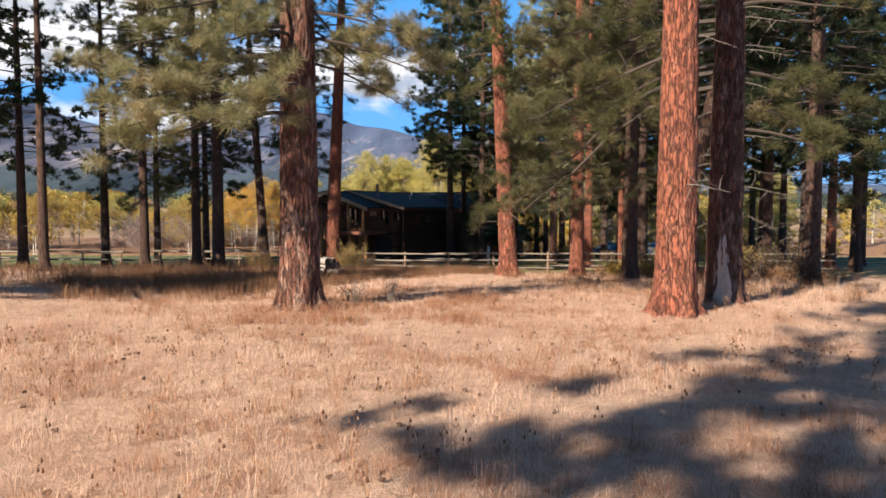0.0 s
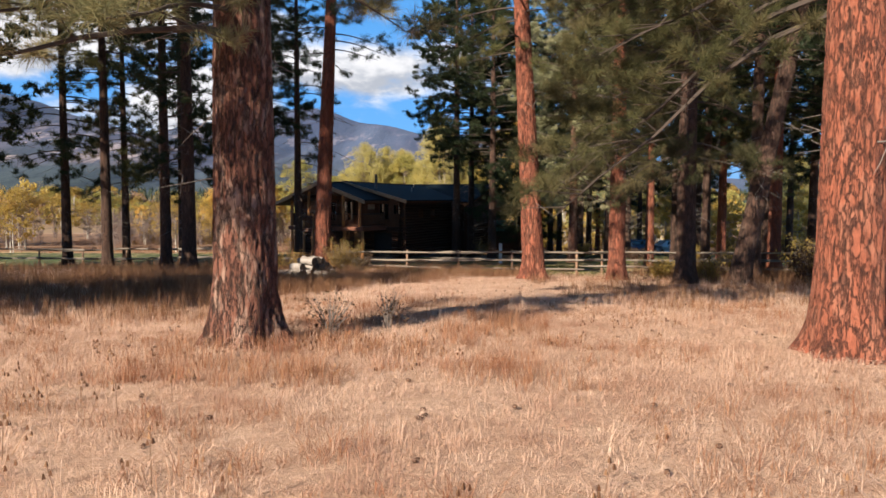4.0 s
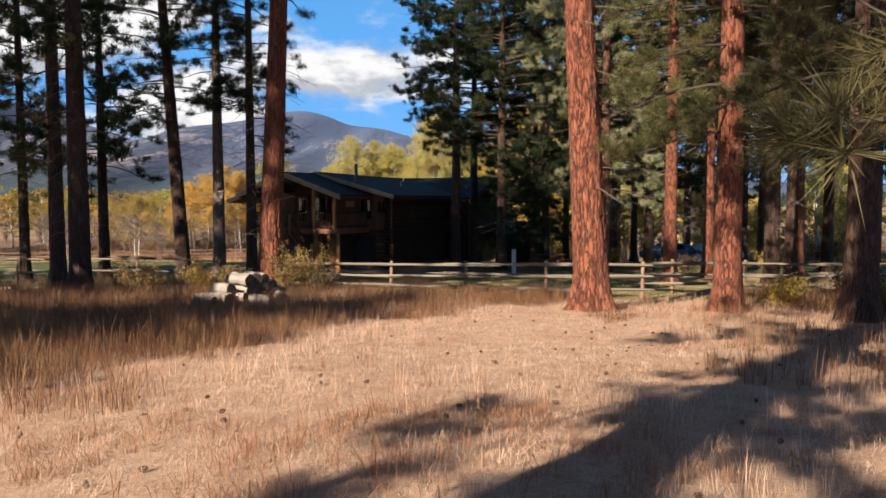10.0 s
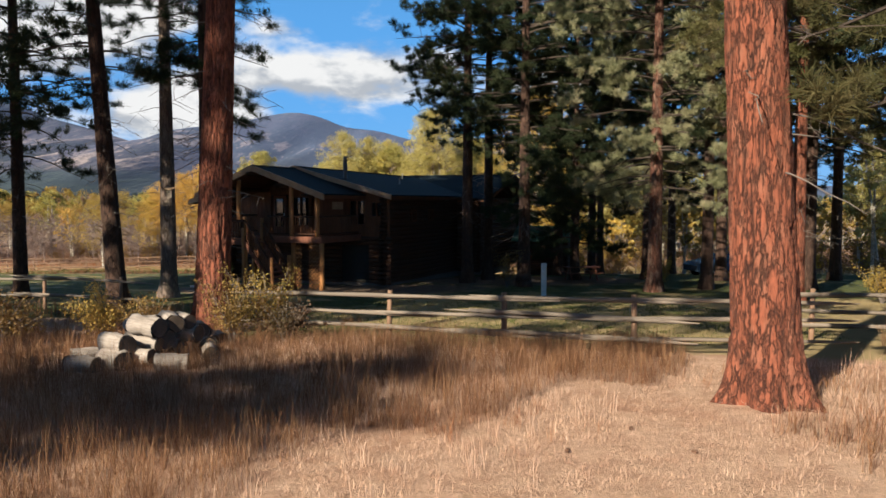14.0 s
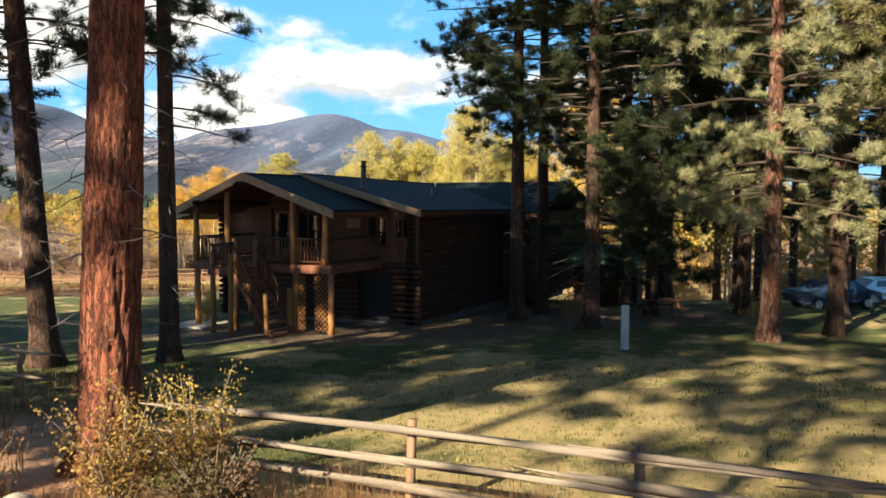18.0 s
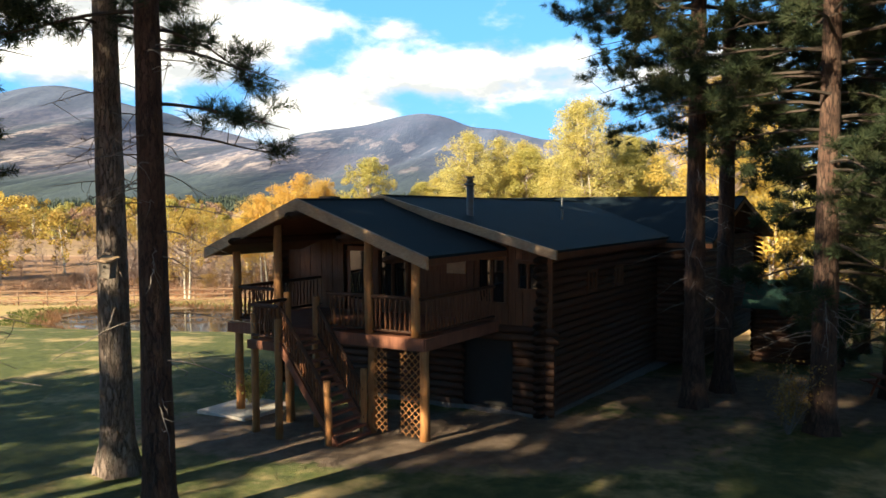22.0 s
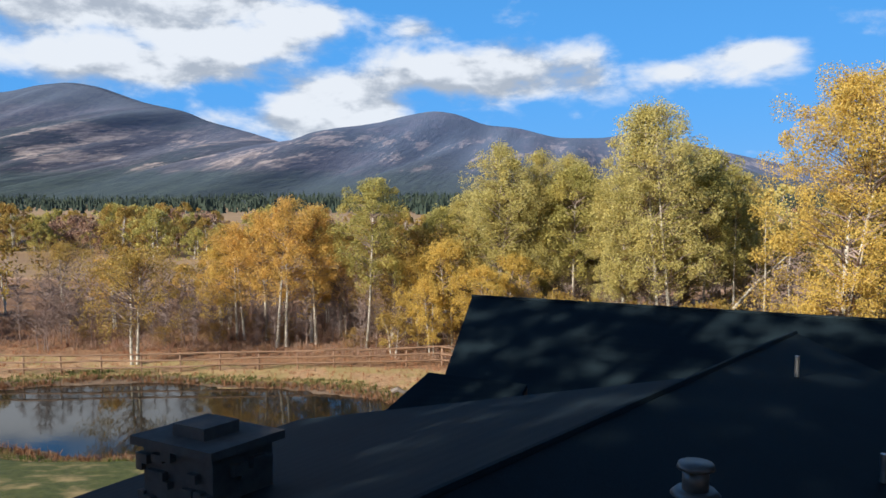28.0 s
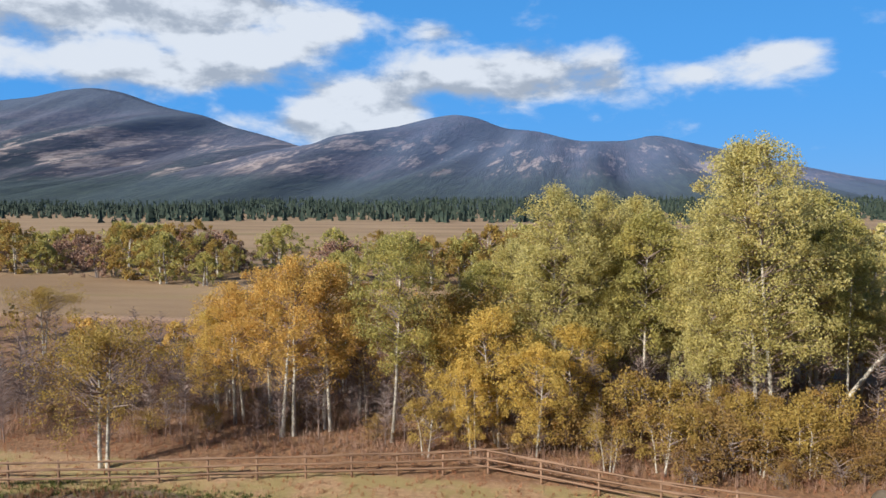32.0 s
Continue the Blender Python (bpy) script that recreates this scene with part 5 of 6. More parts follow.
for tier, many in enumerate((9, 7, 4)):
    for i in range(many):
        k = tier * 10 + i
        x, y = -7.2 + 0.15 * (i + 0.9 * tier), 42.9 + 0.34 * (i + 0.9 * tier)
        cut_log(x + 0.20 * math.sin(k * 2.3), y + 0.06 * math.cos(k * 1.7), gz(x, y) + 0.18 + 0.29 * tier + 0.02 * math.sin(k), 0.62 + 0.14 * math.sin(k * 1.3), 0.36 + 0.06 * math.cos(k * 3.1), -38 + 20 * math.sin(k * 1.9), 7 * math.sin(k * 4.1), k)
for i, (x, y, w) in enumerate(((-6.1, 42.9, 10), (-5.7, 44.0, -70), (-8.0, 43.6, 30), (-7.7, 42.7, -12))):
    cut_log(x, y, gz(x, y) + 0.15, 0.6, 0.34, w, 2, 60 + i)

# ---- white post on the lawn ----
wp = thing("utility_post", pose(3.88, 62.8, gz(3.88, 62.8)), "short square white utility post on the lawn", "post")
p = Pile()
p.box((-.11, -.11, -.1), (.11, .11, 1.40))
part("shaft", p, WHITE, wp)
p = Pile()
p.box((-.125, -.125, 1.40), (.125, .125, 1.47), taper=0.03)
part("cap", p, WHITE, wp)

# ---- picnic table east of the house ----
tb = thing("picnic_table", pose(7.4, 72.0, gz(7.4, 72.0), 0, 0, 8), "dark wooden picnic table under the pines", "table")
for i in range(5):
    p = Pile()
    p.box((-1.0, -0.38 + i * .155, .73), (1.0, -0.24 + i * .155, .77))
    part("tabletop_board", p, DECK, tb)
for s in (-1, 1):
    p = Pile()
    p.box((-1.0, s * .72 - .13, .43), (1.0, s * .72 + .13, .47))
    part("bench_board", p, DECK, tb)
    for e in (-.75, .75):
        p = Pile()
        p.tube([(e, s * .15, .72), (e, s * .62, 0)], .05, 4)
        part("leg", p, DECK, tb)
for e in (-.75, .75):
    p = Pile()
    p.box((e - .03, -.8, .36), (e + .03, .8, .43))
    part("crossbar", p, DECK, tb)


# ---- parked cars ----
def car(x, y, yaw, mat, label):
    c = thing("car", pose(x, y, gz(x, y), 0, 0, yaw), label, "car")
    side_line = [(-2.2, .38), (-2.25, .75), (-1.9, .95), (-1.35, 1.0), (-.75, 1.42), (.75, 1.46), (1.45, 1.02), (2.1, .88), (2.25, .6), (2.2, .36)]
    n = len(side_line)
    p = Pile()
    v = []
    for yy, inset in ((-.86, 0), (-.78, 0), (.78, 0), (.86, 0)):
        for sx, sz in side_line:
            w = yy * (0.84 if sz > 1.05 else 1.0)
            v.append((sx, w, sz))
    q = [(r * n + i, r * n + i + 1, (r + 1) * n + i + 1, (r + 1) * n + i) for r in range(3) for i in range(n - 1)]
    p.put(v, q + [(r * n + n - 1, r * n, (r + 1) * n, (r + 1) * n + n - 1) for r in range(3)])
    mid = [(0.0, s * .84, .6) for s in (-1, 1)]
    for s, base in ((0, 0), (1, 3 * n)):
        p.put([mid[s]] + v[base:base + n], None, [(0, 1 + i, 1 + (i + 1) % n) for i in range(n)])
    part("body", p, mat, c)
    for s in (-1, 1):
        g = Pile()
        g.put([(-.70, s * .79, 1.04), (-.62, s * .735, 1.36), (.62, s * .735, 1.38), (1.15, s * .79, 1.04), (-.70, s * .80, 1.04), (-.62, s * .745, 1.36), (.62, s * .745, 1.38), (1.15, s * .80, 1.04)],
              [(0, 1, 2, 3), (7, 6, 5, 4), (0, 4, 5, 1), (1, 5, 6, 2), (2, 6, 7, 3), (3, 7, 4, 0)])
        part("side_window", g, GLASS, c)
        for e in (-1.35, 1.4):
            w = Pile()
            w.tube([(e, s * .70, .33), (e, s * .90, .33)], .33, 18)
            wh = part("wheel", w, RUBBER, c)
            r = Pile()
            r.tube([(e, s * .89, .33), (e, s * .91, .33)], .20, 14)
            part("rim", r, STEEL, wh)


car(17.2, 76.5, 12, CAR_BLUE, "dark blue sedan parked under the trees")
car(21.5, 80.0, 5, CAR_SILVER, "silver car parked beyond the pines")

# ---- dish on a post and driftwood by the pond ----
dish = thing("satellite_dish", pose(2.75, 111.9, gz(2.75, 111.9)), "pale grey satellite dish on a short post", "dish")
p = Pile()
p.tube([(0, 0, -.2), (0, 0, 1.8)], .05, 8)
part("mast", p, STEEL, dish)
p = Pile()
p.tube([(0, .10, 2.0), (0, .06, 2.0), (0, 0, 2.0), (0, -.02, 2.0)], [.05, .30, .47, .48], 20, False)
part("reflector", p, STEEL, dish, smooth=True)
p = Pile()
p.tube([(0, .05, 1.65), (0, -.5, 1.9)], .02, 6)
part("feed_arm", p, STEEL, dish)
for k, (x, y, l, a) in enumerate(((-12.9, 109.6, 3.2, 20), (-12.0, 109.0, 1.8, 50), (-17.5, 110.0, 2.2, 8))):
    d = thing("driftwood_log", pose(x, y, gz(x, y) + 0.1, 0, -4, a), "grey broken driftwood log on the pond bank", "log", "driftwood")
    p = Pile()
    r2 = np.random.RandomState(k)
    pts = [(l * i / 6, 0.08 * r2.normal(), 0.10 * r2.normal() * (i > 0)) for i in range(7)]
    p.tube(pts, np.linspace(.17, .05, 7), 7)
    for _ in range(4):
        i = r2.randint(2, 6)
        e = np.array(pts[i]) + [0.2, r2.normal(0, .3), abs(r2.normal(0, .35))]
        p.tube([pts[i], e], [.04, .015], 5)
    part("stem", p, DEAD_LIMB, d)

# birdhouse on the grey pine by the house
bh = thing("birdhouse", pose(-12.33, 61.62, 1.62, 0, 6, -8), "small weathered wooden birdhouse nailed to a pine trunk", "birdhouse")
p = Pile()
p.box((-.13, -.17, -.20), (.13, .03, .16))
part("box", p, RAIL, bh)
p = Pile()
p.slab([(-.19, -.24, .16), (.19, -.24, .16), (.19, .05, .25), (-.19, .05, .25)], .03)
part("roof", p, RAKE, bh)
# dark disc on the front, painted as the shade of the entrance
p = Pile()
p.tube([(0, -.182, .03), (0, -.168, .03)], .035, 12)
part("entrance_hole", p, DARK, bh)
p = Pile()
p.tube([(0, -.17, -.07), (0, -.26, -.07)], .008, 6)
part("perch", p, RAIL, bh)

# ---- mountains ----
def ridge(name, label, crest, crest_y, near, x0, x1, seed=0.0, steep=1.5, mat=None):
    """A mountain mass that climbs from the plain at near to a crest line of (x, height) knots."""
    xs, ys = np.linspace(x0, x1, 190), np.concatenate([np.linspace(near, crest_y, 64), np.linspace(crest_y + 60, crest_y + 500, 6)])
    kx, kz = [a for a, b in crest], [b for a, b in crest]
    top = sum(np.interp(xs + d, kx, kz) for d in (-40, 0, 40)) / 3
    X, Y = np.meshgrid(xs, ys)
    s = np.clip((Y - near) / (crest_y - near), 0, 1)
    back = np.clip((Y - crest_y) / 500, 0, 1)
    shift = 260 * np.sin(s * 3.0 + seed) * (1 - s)
    along = np.interp((X + shift).ravel(), xs, top).reshape(X.shape)
    Z = -8 + (along + 8) * (0.10 * s + 0.90 * s ** steep) * (1 - 0.9 * back)
    spur = np.array([noise.noise(Vector((x * 0.0032 + seed, y * 0.0002, 1.5))) + 0.5 * noise.noise(Vector((x * 0.0085 + seed, y * 0.0005, 7.5))) for x, y in zip(X.ravel(), Y.ravel())]).reshape(X.shape)
    fine = np.array([noise.fractal(Vector((x * 0.012 + seed, y * 0.0014, 0.5)), 1.0, 2.0, 4) for x, y in zip(X.ravel(), Y.ravel())]).reshape(X.shape)
    Z = Z + (95 * spur + 9 * fine) * np.sin(np.pi * np.clip(s, 0, 1)) ** 0.8 * np.clip(along / 300, 0.1, 1.2) * (s < 1)
    n, m = X.shape
    k = np.arange(n * m).reshape(n, m)
    p = Pile()
    p.put(np.stack([X, Y, Z], -1).reshape(-1, 3), np.stack([k[:-1, :-1], k[:-1, 1:], k[1:, 1:], k[1:, :-1]], -1).reshape(-1, 4))
    tagged(part(name, p, mat or MOUNTAIN, smooth=True), label, "mountain", kind="structure")


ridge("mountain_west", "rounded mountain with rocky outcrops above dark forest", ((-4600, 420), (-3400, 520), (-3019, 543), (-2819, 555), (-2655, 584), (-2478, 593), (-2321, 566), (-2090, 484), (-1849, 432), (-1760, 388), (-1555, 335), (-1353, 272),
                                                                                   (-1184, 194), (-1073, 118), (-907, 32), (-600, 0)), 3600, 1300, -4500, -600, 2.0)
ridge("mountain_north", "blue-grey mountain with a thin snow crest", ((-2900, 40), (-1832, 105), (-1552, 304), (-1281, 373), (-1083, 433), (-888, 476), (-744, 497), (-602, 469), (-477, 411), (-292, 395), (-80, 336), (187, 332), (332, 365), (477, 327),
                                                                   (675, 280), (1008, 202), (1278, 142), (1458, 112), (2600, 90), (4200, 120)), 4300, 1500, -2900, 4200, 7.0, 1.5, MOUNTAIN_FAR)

# ---- aspens and other broadleaf trees ----
def leaves(pile, rng, places, size):
    places = np.asarray(places)
    n = len(places)
    a = unit(rng.normal(0, 1, (n, 3)))
    b = unit(np.cross(a, rng.normal(0, 1, (n, 3))))
    s = (size * rng.uniform(0.6, 1.25, n))[:, None]
    v = np.stack([places - a * s, places - b * s * 0.75, places + a * s, places + b * s * 0.75], 1).reshape(-1, 3)
    pile.put(v, np.arange(4 * n).reshape(-1, 4))


def broadleaf(name, h, r, crown_low, wide, count, leaf_mat, seed, stems=1, size=0.11, bark_mat=None, clumps=60, bare=0.3, label="", shape=0.6):
    """A model tree at the origin: pale stems, forked limbs, leaf clumps with gaps between them."""
    rng = np.random.RandomState(seed)
    tree = thing(name, pose(0, 0, -500), label, "tree")
    wood_p, leaf_p = Pile(), Pile()
    spots = []
    for s in range(stems):
        lean = rng.normal(0, 0.035 + 0.03 * (stems > 1), 2)
        off = rng.normal(0, 0.35 * (stems > 1), 2)
        hh = h * rng.uniform(0.86, 1.0)
        zs = np.linspace(-0.3, hh, 12)
        wob = np.cumsum(rng.normal(0, 0.10, (12, 2)), 0) * 0.7
        pts = np.stack([off[0] + lean[0] * zs + wob[:, 0] * zs / hh, off[1] + lean[1] * zs + wob[:, 1] * zs / hh, zs], -1)
        tp = Pile()
        tp.tube(pts * [1, 1, 0.94], r * (1 - 0.9 * np.clip(zs / hh, 0, 1) ** 1.1) * (1 + 0.35 * np.exp(-np.maximum(zs, 0) / .3)), 8)
        part("trunk", tp, bark_mat or BIRCH, tree, smooth=True)
        for c in range(clumps // stems):
            f = rng.uniform(0, 1) ** 0.85
            z = crown_low + (hh - crown_low) * f
            base = np.array([np.interp(z * 0.93, zs, pts[:, k]) for k in range(3)])
            az = rng.uniform(0, 2 * np.pi)
            rc = wide * (math.sin(math.pi * min(1.0, shape * 0.35 + (1 - shape * 0.35) * f)) ** 0.7) * rng.uniform(0.05, 1.0) ** 0.7 * 1.25
            end = base + np.array([math.cos(az) * rc, math.sin(az) * rc, rc * rng.uniform(0.0, 0.75)])
            mid = (base + end) / 2 + [0, 0, rc * 0.10]
            wood_p.tube(np.array([base, mid, end]), [0.012 + 0.012 * rc, 0.012, 0.005], 4, False)
            sz = rng.uniform(0.24, 0.58) * (0.5 + 0.16 * wide)
            m = int(count / clumps * rng.uniform(0.4, 1.6))
            ball = unit(rng.normal(0, 1, (m, 3))) * rng.uniform(0.05, 1, (m, 1)) ** 0.42
            spots.append(end + ball * np.array([1.5, 1.5, 1.0 + 0.9 * rng.uniform()]) * sz)
        for c in range(int(clumps * bare)):
            z = rng.uniform(0.2, 1.0) * crown_low + 0.5
            base = np.array([np.interp(z, zs, pts[:, k]) for k in range(3)])
            az, rc = rng.uniform(0, 2 * np.pi), rng.uniform(0.3, 1.3)
            wood_p.tube(np.array([base, base + [math.cos(az) * rc * .6, math.sin(az) * rc * .6, .2 * rc], base + [math.cos(az) * rc, math.sin(az) * rc, .6 * rc]]), [.018, .012, .004], 3, False)
    tagged(part("branchwork", wood_p, TWIGS, tree), kind="stuff")
    if count:
        leaves(leaf_p, rng, np.vstack(spots), size)
        tagged(part("crown", leaf_p, leaf_mat, tree), kind="stuff")
    return tree


def plant(model, x, y, size=1.0, yaw=0.0, sink=0.0):
    return copy_thing(model, pose(x, y, gz(x, y) - sink, 0, 0, yaw) @ Matrix.Scale(size, 4))


def retire(models):
    """Takes the model trees out again once their copies stand."""
    for m in models:
        for o in list(m.children_recursive) + [m]:
            bpy.data.objects.remove(o)


M_LIME = broadleaf("aspen_tree", 17.0, .125, 4.0, 3.0, 44000, LEAF_LIME, 1, 2, 0.058, clumps=300, label="tall aspen with yellow-green leaves and white stems")
M_LIME2 = broadleaf("aspen_tree", 19.6, .14, 4.0, 3.2, 64000, LEAF_LIME, 2, 3, 0.058, clumps=430, label="tall aspen clump with green and yellow leaves")
M_GREEN = broadleaf("aspen_tree", 14.4, .12, 5.0, 2.6, 26000, LEAF_GREEN, 3, 1, 0.058, clumps=170, label="slender aspen with green leaves turning yellow")
M_GOLD = broadleaf("aspen_tree", 9.4, .10, 1.5, 2.5, 17000, LEAF_GOLD, 4, 2, 0.058, clumps=130, label="young aspen with golden yellow leaves")
M_ORANGE = broadleaf("aspen_tree", 12.6, .14, 3.4, 3.1, 21000, LEAF_ORANGE, 5, 2, 0.058, clumps=150, label="aspen with orange-gold autumn leaves")
M_DULL = broadleaf("aspen_tree", 9.0, .12, 2.6, 4.0, 15000, LEAF_DULL, 6, 2, 0.058, clumps=120, label="spreading aspen with thin fading yellow leaves")
M_YELLOW = broadleaf("cottonwood_tree", 18.0, .16, 2.0, 3.9, 84000, LEAF_GOLD, 7, 2, 0.05, clumps=330, label="tall cottonwood with bright yellow leaves")
M_BARE = broadleaf("bare_aspen", 7.0, .035, 2.5, 1.3, 0, LEAF_DULL, 8, 1, 0.1, TWIGS, clumps=80, bare=0.8, label="thin leafless aspen sapling with a white stem")
M_SNAG = broadleaf("dead_aspen", 15.5, .11, 6.0, 1.0, 0, LEAF_DULL, 9, 1, 0.1, clumps=24, bare=0.6, label="tall dead white aspen with bare twigs")
L_LIME = broadleaf("aspen_tree", 16.0, .18, 3.5, 3.3, 1900, LEAF_LIME, 21, 2, 0.21, clumps=60, bare=0, label="tall aspen with yellow-green leaves in the wood")
L_GOLD = broadleaf("aspen_tree", 10.5, .12, 1.5, 3.0, 1500, LEAF_GOLD, 22, 2, 0.20, clumps=50, bare=0, label="golden aspen in the wood")
L_DULL = broadleaf("aspen_tree", 10.0, .12, 2.0, 3.2, 1300, LEAF_DULL, 23, 2, 0.19, clumps=50, bare=0, label="fading yellow aspen in the wood")
L_ORANGE = broadleaf("aspen_tree", 12.0, .13, 2.5, 3.2, 1600, LEAF_ORANGE, 24, 2, 0.20, clumps=54, bare=0, label="orange-gold aspen in the wood")
F_GOLD = broadleaf("cottonwood_tree", 10.5, .2, 0.8, 4.2, 4200, LEAF_DULL, 25, 2, 0.17, BIRCH, 60, 0, "far dull gold cottonwood across the field", 1.2)
F_GREEN = broadleaf("willow_tree", 9.5, .2, 0.4, 4.6, 4200, LEAF_GREEN, 26, 2, 0.17, BIRCH, 60, 0, "far green willow across the field", 1.2)
F_BROWN = broadleaf("willow_tree", 8.0, .2, 0.2, 4.8, 4200, THICKET, 27, 2, 0.15, DEAD_LIMB, 60, 0, "far bare brown willow across the field", 1.2)
M_BUSH = broadleaf("willow_bush", 2.6, .035, 0.3, 1.5, 3000, LEAF_BROWN, 10, 5, 0.055, DEAD_LIMB, 60, 0.1, "rounded willow bush with yellow-brown leaves")
M_SHRUB = broadleaf("aspen_sapling", 4.2, .05, 0.5, 1.4, 3600, LEAF_DULL, 12, 3, 0.058, BIRCH, 60, 0.1, "bushy aspen sapling with dull gold leaves")
MODELS = [F_BROWN, L_LIME, L_GOLD, L_DULL, L_ORANGE, F_GOLD, F_GREEN, M_LIME, M_LIME2, M_GREEN, M_GOLD, M_ORANGE, M_DULL, M_YELLOW, M_BARE, M_SNAG, M_BUSH, M_SHRUB]

plant(M_DULL, -37.8, 114.6, 1.0, 20)
plant(M_ORANGE, -29.6, 121.5, 1.0, 10)
plant(M_ORANGE, -26.8, 122.6, .95, 130)
plant(M_ORANGE, -33.0, 123.5, .82, 200)
plant(M_GOLD, -35.6, 125.0, .85, 40)
plant(M_GREEN, -22.2, 121.5, .98, 0)
plant(M_DULL, -19.4, 124.5, 1.1, 60)
plant(M_GOLD, -15.2, 121.8, .95, 80)
plant(M_GOLD, -16.8, 120.6, .62, 140)
plant(M_SHRUB, -19.6, 119.8, .9, 10)
plant(M_LIME, -12.6, 127.5, 1.0, 0)
plant(M_LIME, -9.6, 129.5, .97, 120)
plant(M_LIME, -15.2, 130.5, .76, 220)
plant(M_GREEN, -6.6, 128.0, 1.05, 50)
plant(M_LIME, -4.2, 131.5, .82, 280)
plant(M_LIME2, 0.4, 124.5, 1.09, 0)
plant(M_LIME, -3.0, 125.5, .84, 70)
plant(M_GREEN, 3.6, 127.5, 1.0, 20)
plant(M_GREEN, 5.5, 131.5, 1.15, 140)
plant(M_LIME, 8.4, 133.0, .85, 200)
plant(M_YELLOW, 9.6, 114.2, 1.24, 0)
plant(M_LIME, 13.4, 117.0, 1.05, 130)
plant(M_GOLD, 15.5, 120.0, 1.25, 10)
plant(M_SHRUB, -6.0, 119.2, 1.05, 0)
plant(M_SHRUB, -4.2, 120.2, .9, 90)
plant(M_SHRUB, -10.4, 122.0, .85, 200)
plant(M_SNAG, 6.2, 128.0, .92, 0)
plant(M_SNAG, 8.2, 126.6, .86, 200)
plant(M_SNAG, 10.6, 129.0, .8, 40)
rng = np.random.RandomState(77)
for k in range(190):
    x = -52 + 46 * rng.uniform(0, 1)
    plant(M_BARE, x, rng.uniform(119.5, 138), rng.uniform(.45, 1.0), rng.uniform(0, 360))
for k in range(14):
    plant(M_BARE, rng.uniform(-8, 12), rng.uniform(124, 134), rng.uniform(.9, 1.5), rng.uniform(0, 360))
for k in range(12):
    plant(M_BUSH, rng.uniform(-9, 16), 116.8 + rng.uniform(0, 5.5), rng.uniform(.55, 1.05), rng.uniform(0, 360))
for k in range(16):
    plant(M_BUSH, rng.uniform(-48, -10), rng.uniform(119, 131), rng.uniform(.35, .7), rng.uniform(0, 360))
for k in range(14):
    plant(M_SHRUB, rng.uniform(-11, 6), rng.uniform(119.5, 127), rng.uniform(.55, 1.15), rng.uniform(0, 360))
for k in range(15):
    plant(M_BUSH, rng.uniform(-14, 15), rng.uniform(119, 126), rng.uniform(.5, 1.3), rng.uniform(0, 360))
for k in range(10):
    plant((M_GREEN, M_LIME)[k % 2], rng.uniform(-14, 12), rng.uniform(128, 135), rng.uniform(.7, .95), rng.uniform(0, 360))
for k in range(26):
    plant((M_BUSH, L_GOLD, M_BUSH, L_DULL)[k % 4], rng.uniform(9, 44), rng.uniform(92, 108), rng.uniform(.5, .9) * (1.7 if k % 2 == 0 else 1), rng.uniform(0, 360))
for k in range(12):
    plant((L_DULL, M_BUSH, L_ORANGE)[k % 3], rng.uniform(-48, -14), rng.uniform(121, 134), rng.uniform(.35, .6) * (1.8 if k % 3 == 1 else 1), rng.uniform(0, 360))
# second row that closes the grove, and the woods east and west of it
for k in range(64):
    x = rng.uniform(-28, 40)
    plant((L_LIME, L_GOLD, L_LIME, L_DULL)[k % 4] if x > -16 else (L_ORANGE, L_DULL, L_GOLD, L_DULL)[k % 4], x, rng.uniform(133, 150), rng.uniform(.6, .9) * (0.72 if x < -16 else 1), rng.uniform(0, 360))
for k in range(16):
    plant((L_LIME, M_LIME, L_GOLD, M_GREEN)[k % 4], 16 + 34 * rng.uniform(0, 1), rng.uniform(96, 128), rng.uniform(.7, 1.0), rng.uniform(0, 360))
for k in range(10):
    plant((L_GOLD, L_LIME, L_DULL)[k % 3], -70 - 45 * rng.uniform(0, 1), rng.uniform(112, 140), rng.uniform(.6, .9), rng.uniform(0, 360))
for x, y, m, q in ((-31.3, 124.4, M_ORANGE, .9), (-25.0, 125.4, M_ORANGE, .8), (-36.5, 127.5, M_ORANGE, .7), (-18.0, 122.6, M_GOLD, .8), (-13.4, 120.6, M_GOLD, .75), (-21.0, 126.0, M_DULL, .9), (-11.4, 124.0, M_GOLD, .8), (-7.6, 123.8, M_SHRUB, 1.2),
                   (-1.6, 128.4, M_LIME, .92), (2.2, 130.5, M_LIME, 1.0), (-7.4, 131.5, M_LIME, .95), (6.6, 134.0, L_LIME, 1.0), (-17.5, 127.5, M_GREEN, .8), (1.8, 121.0, M_SHRUB, 1.1), (-9.0, 118.8, M_SHRUB, .8)):
    plant(m, x, y, q, (x * 37) % 360)
# woods that close the east
for k in range(34):
    plant((L_LIME, L_DULL, L_GOLD, M_BARE)[k % 4], rng.uniform(30, 80), rng.uniform(84, 150), rng.uniform(.65, 1.0), rng.uniform(0, 360))
# brush wood west of the pond
for k in range(26):
    plant((M_DULL, L_DULL, M_BARE, L_GOLD)[k % 4], rng.uniform(-98, -57), rng.uniform(112, 142), rng.uniform(.7, 1.15), rng.uniform(0, 360))
for k in range(60):
    plant(M_BARE, rng.uniform(-90, -40), rng.uniform(117, 140), rng.uniform(.5, 1.0), rng.uniform(0, 360))
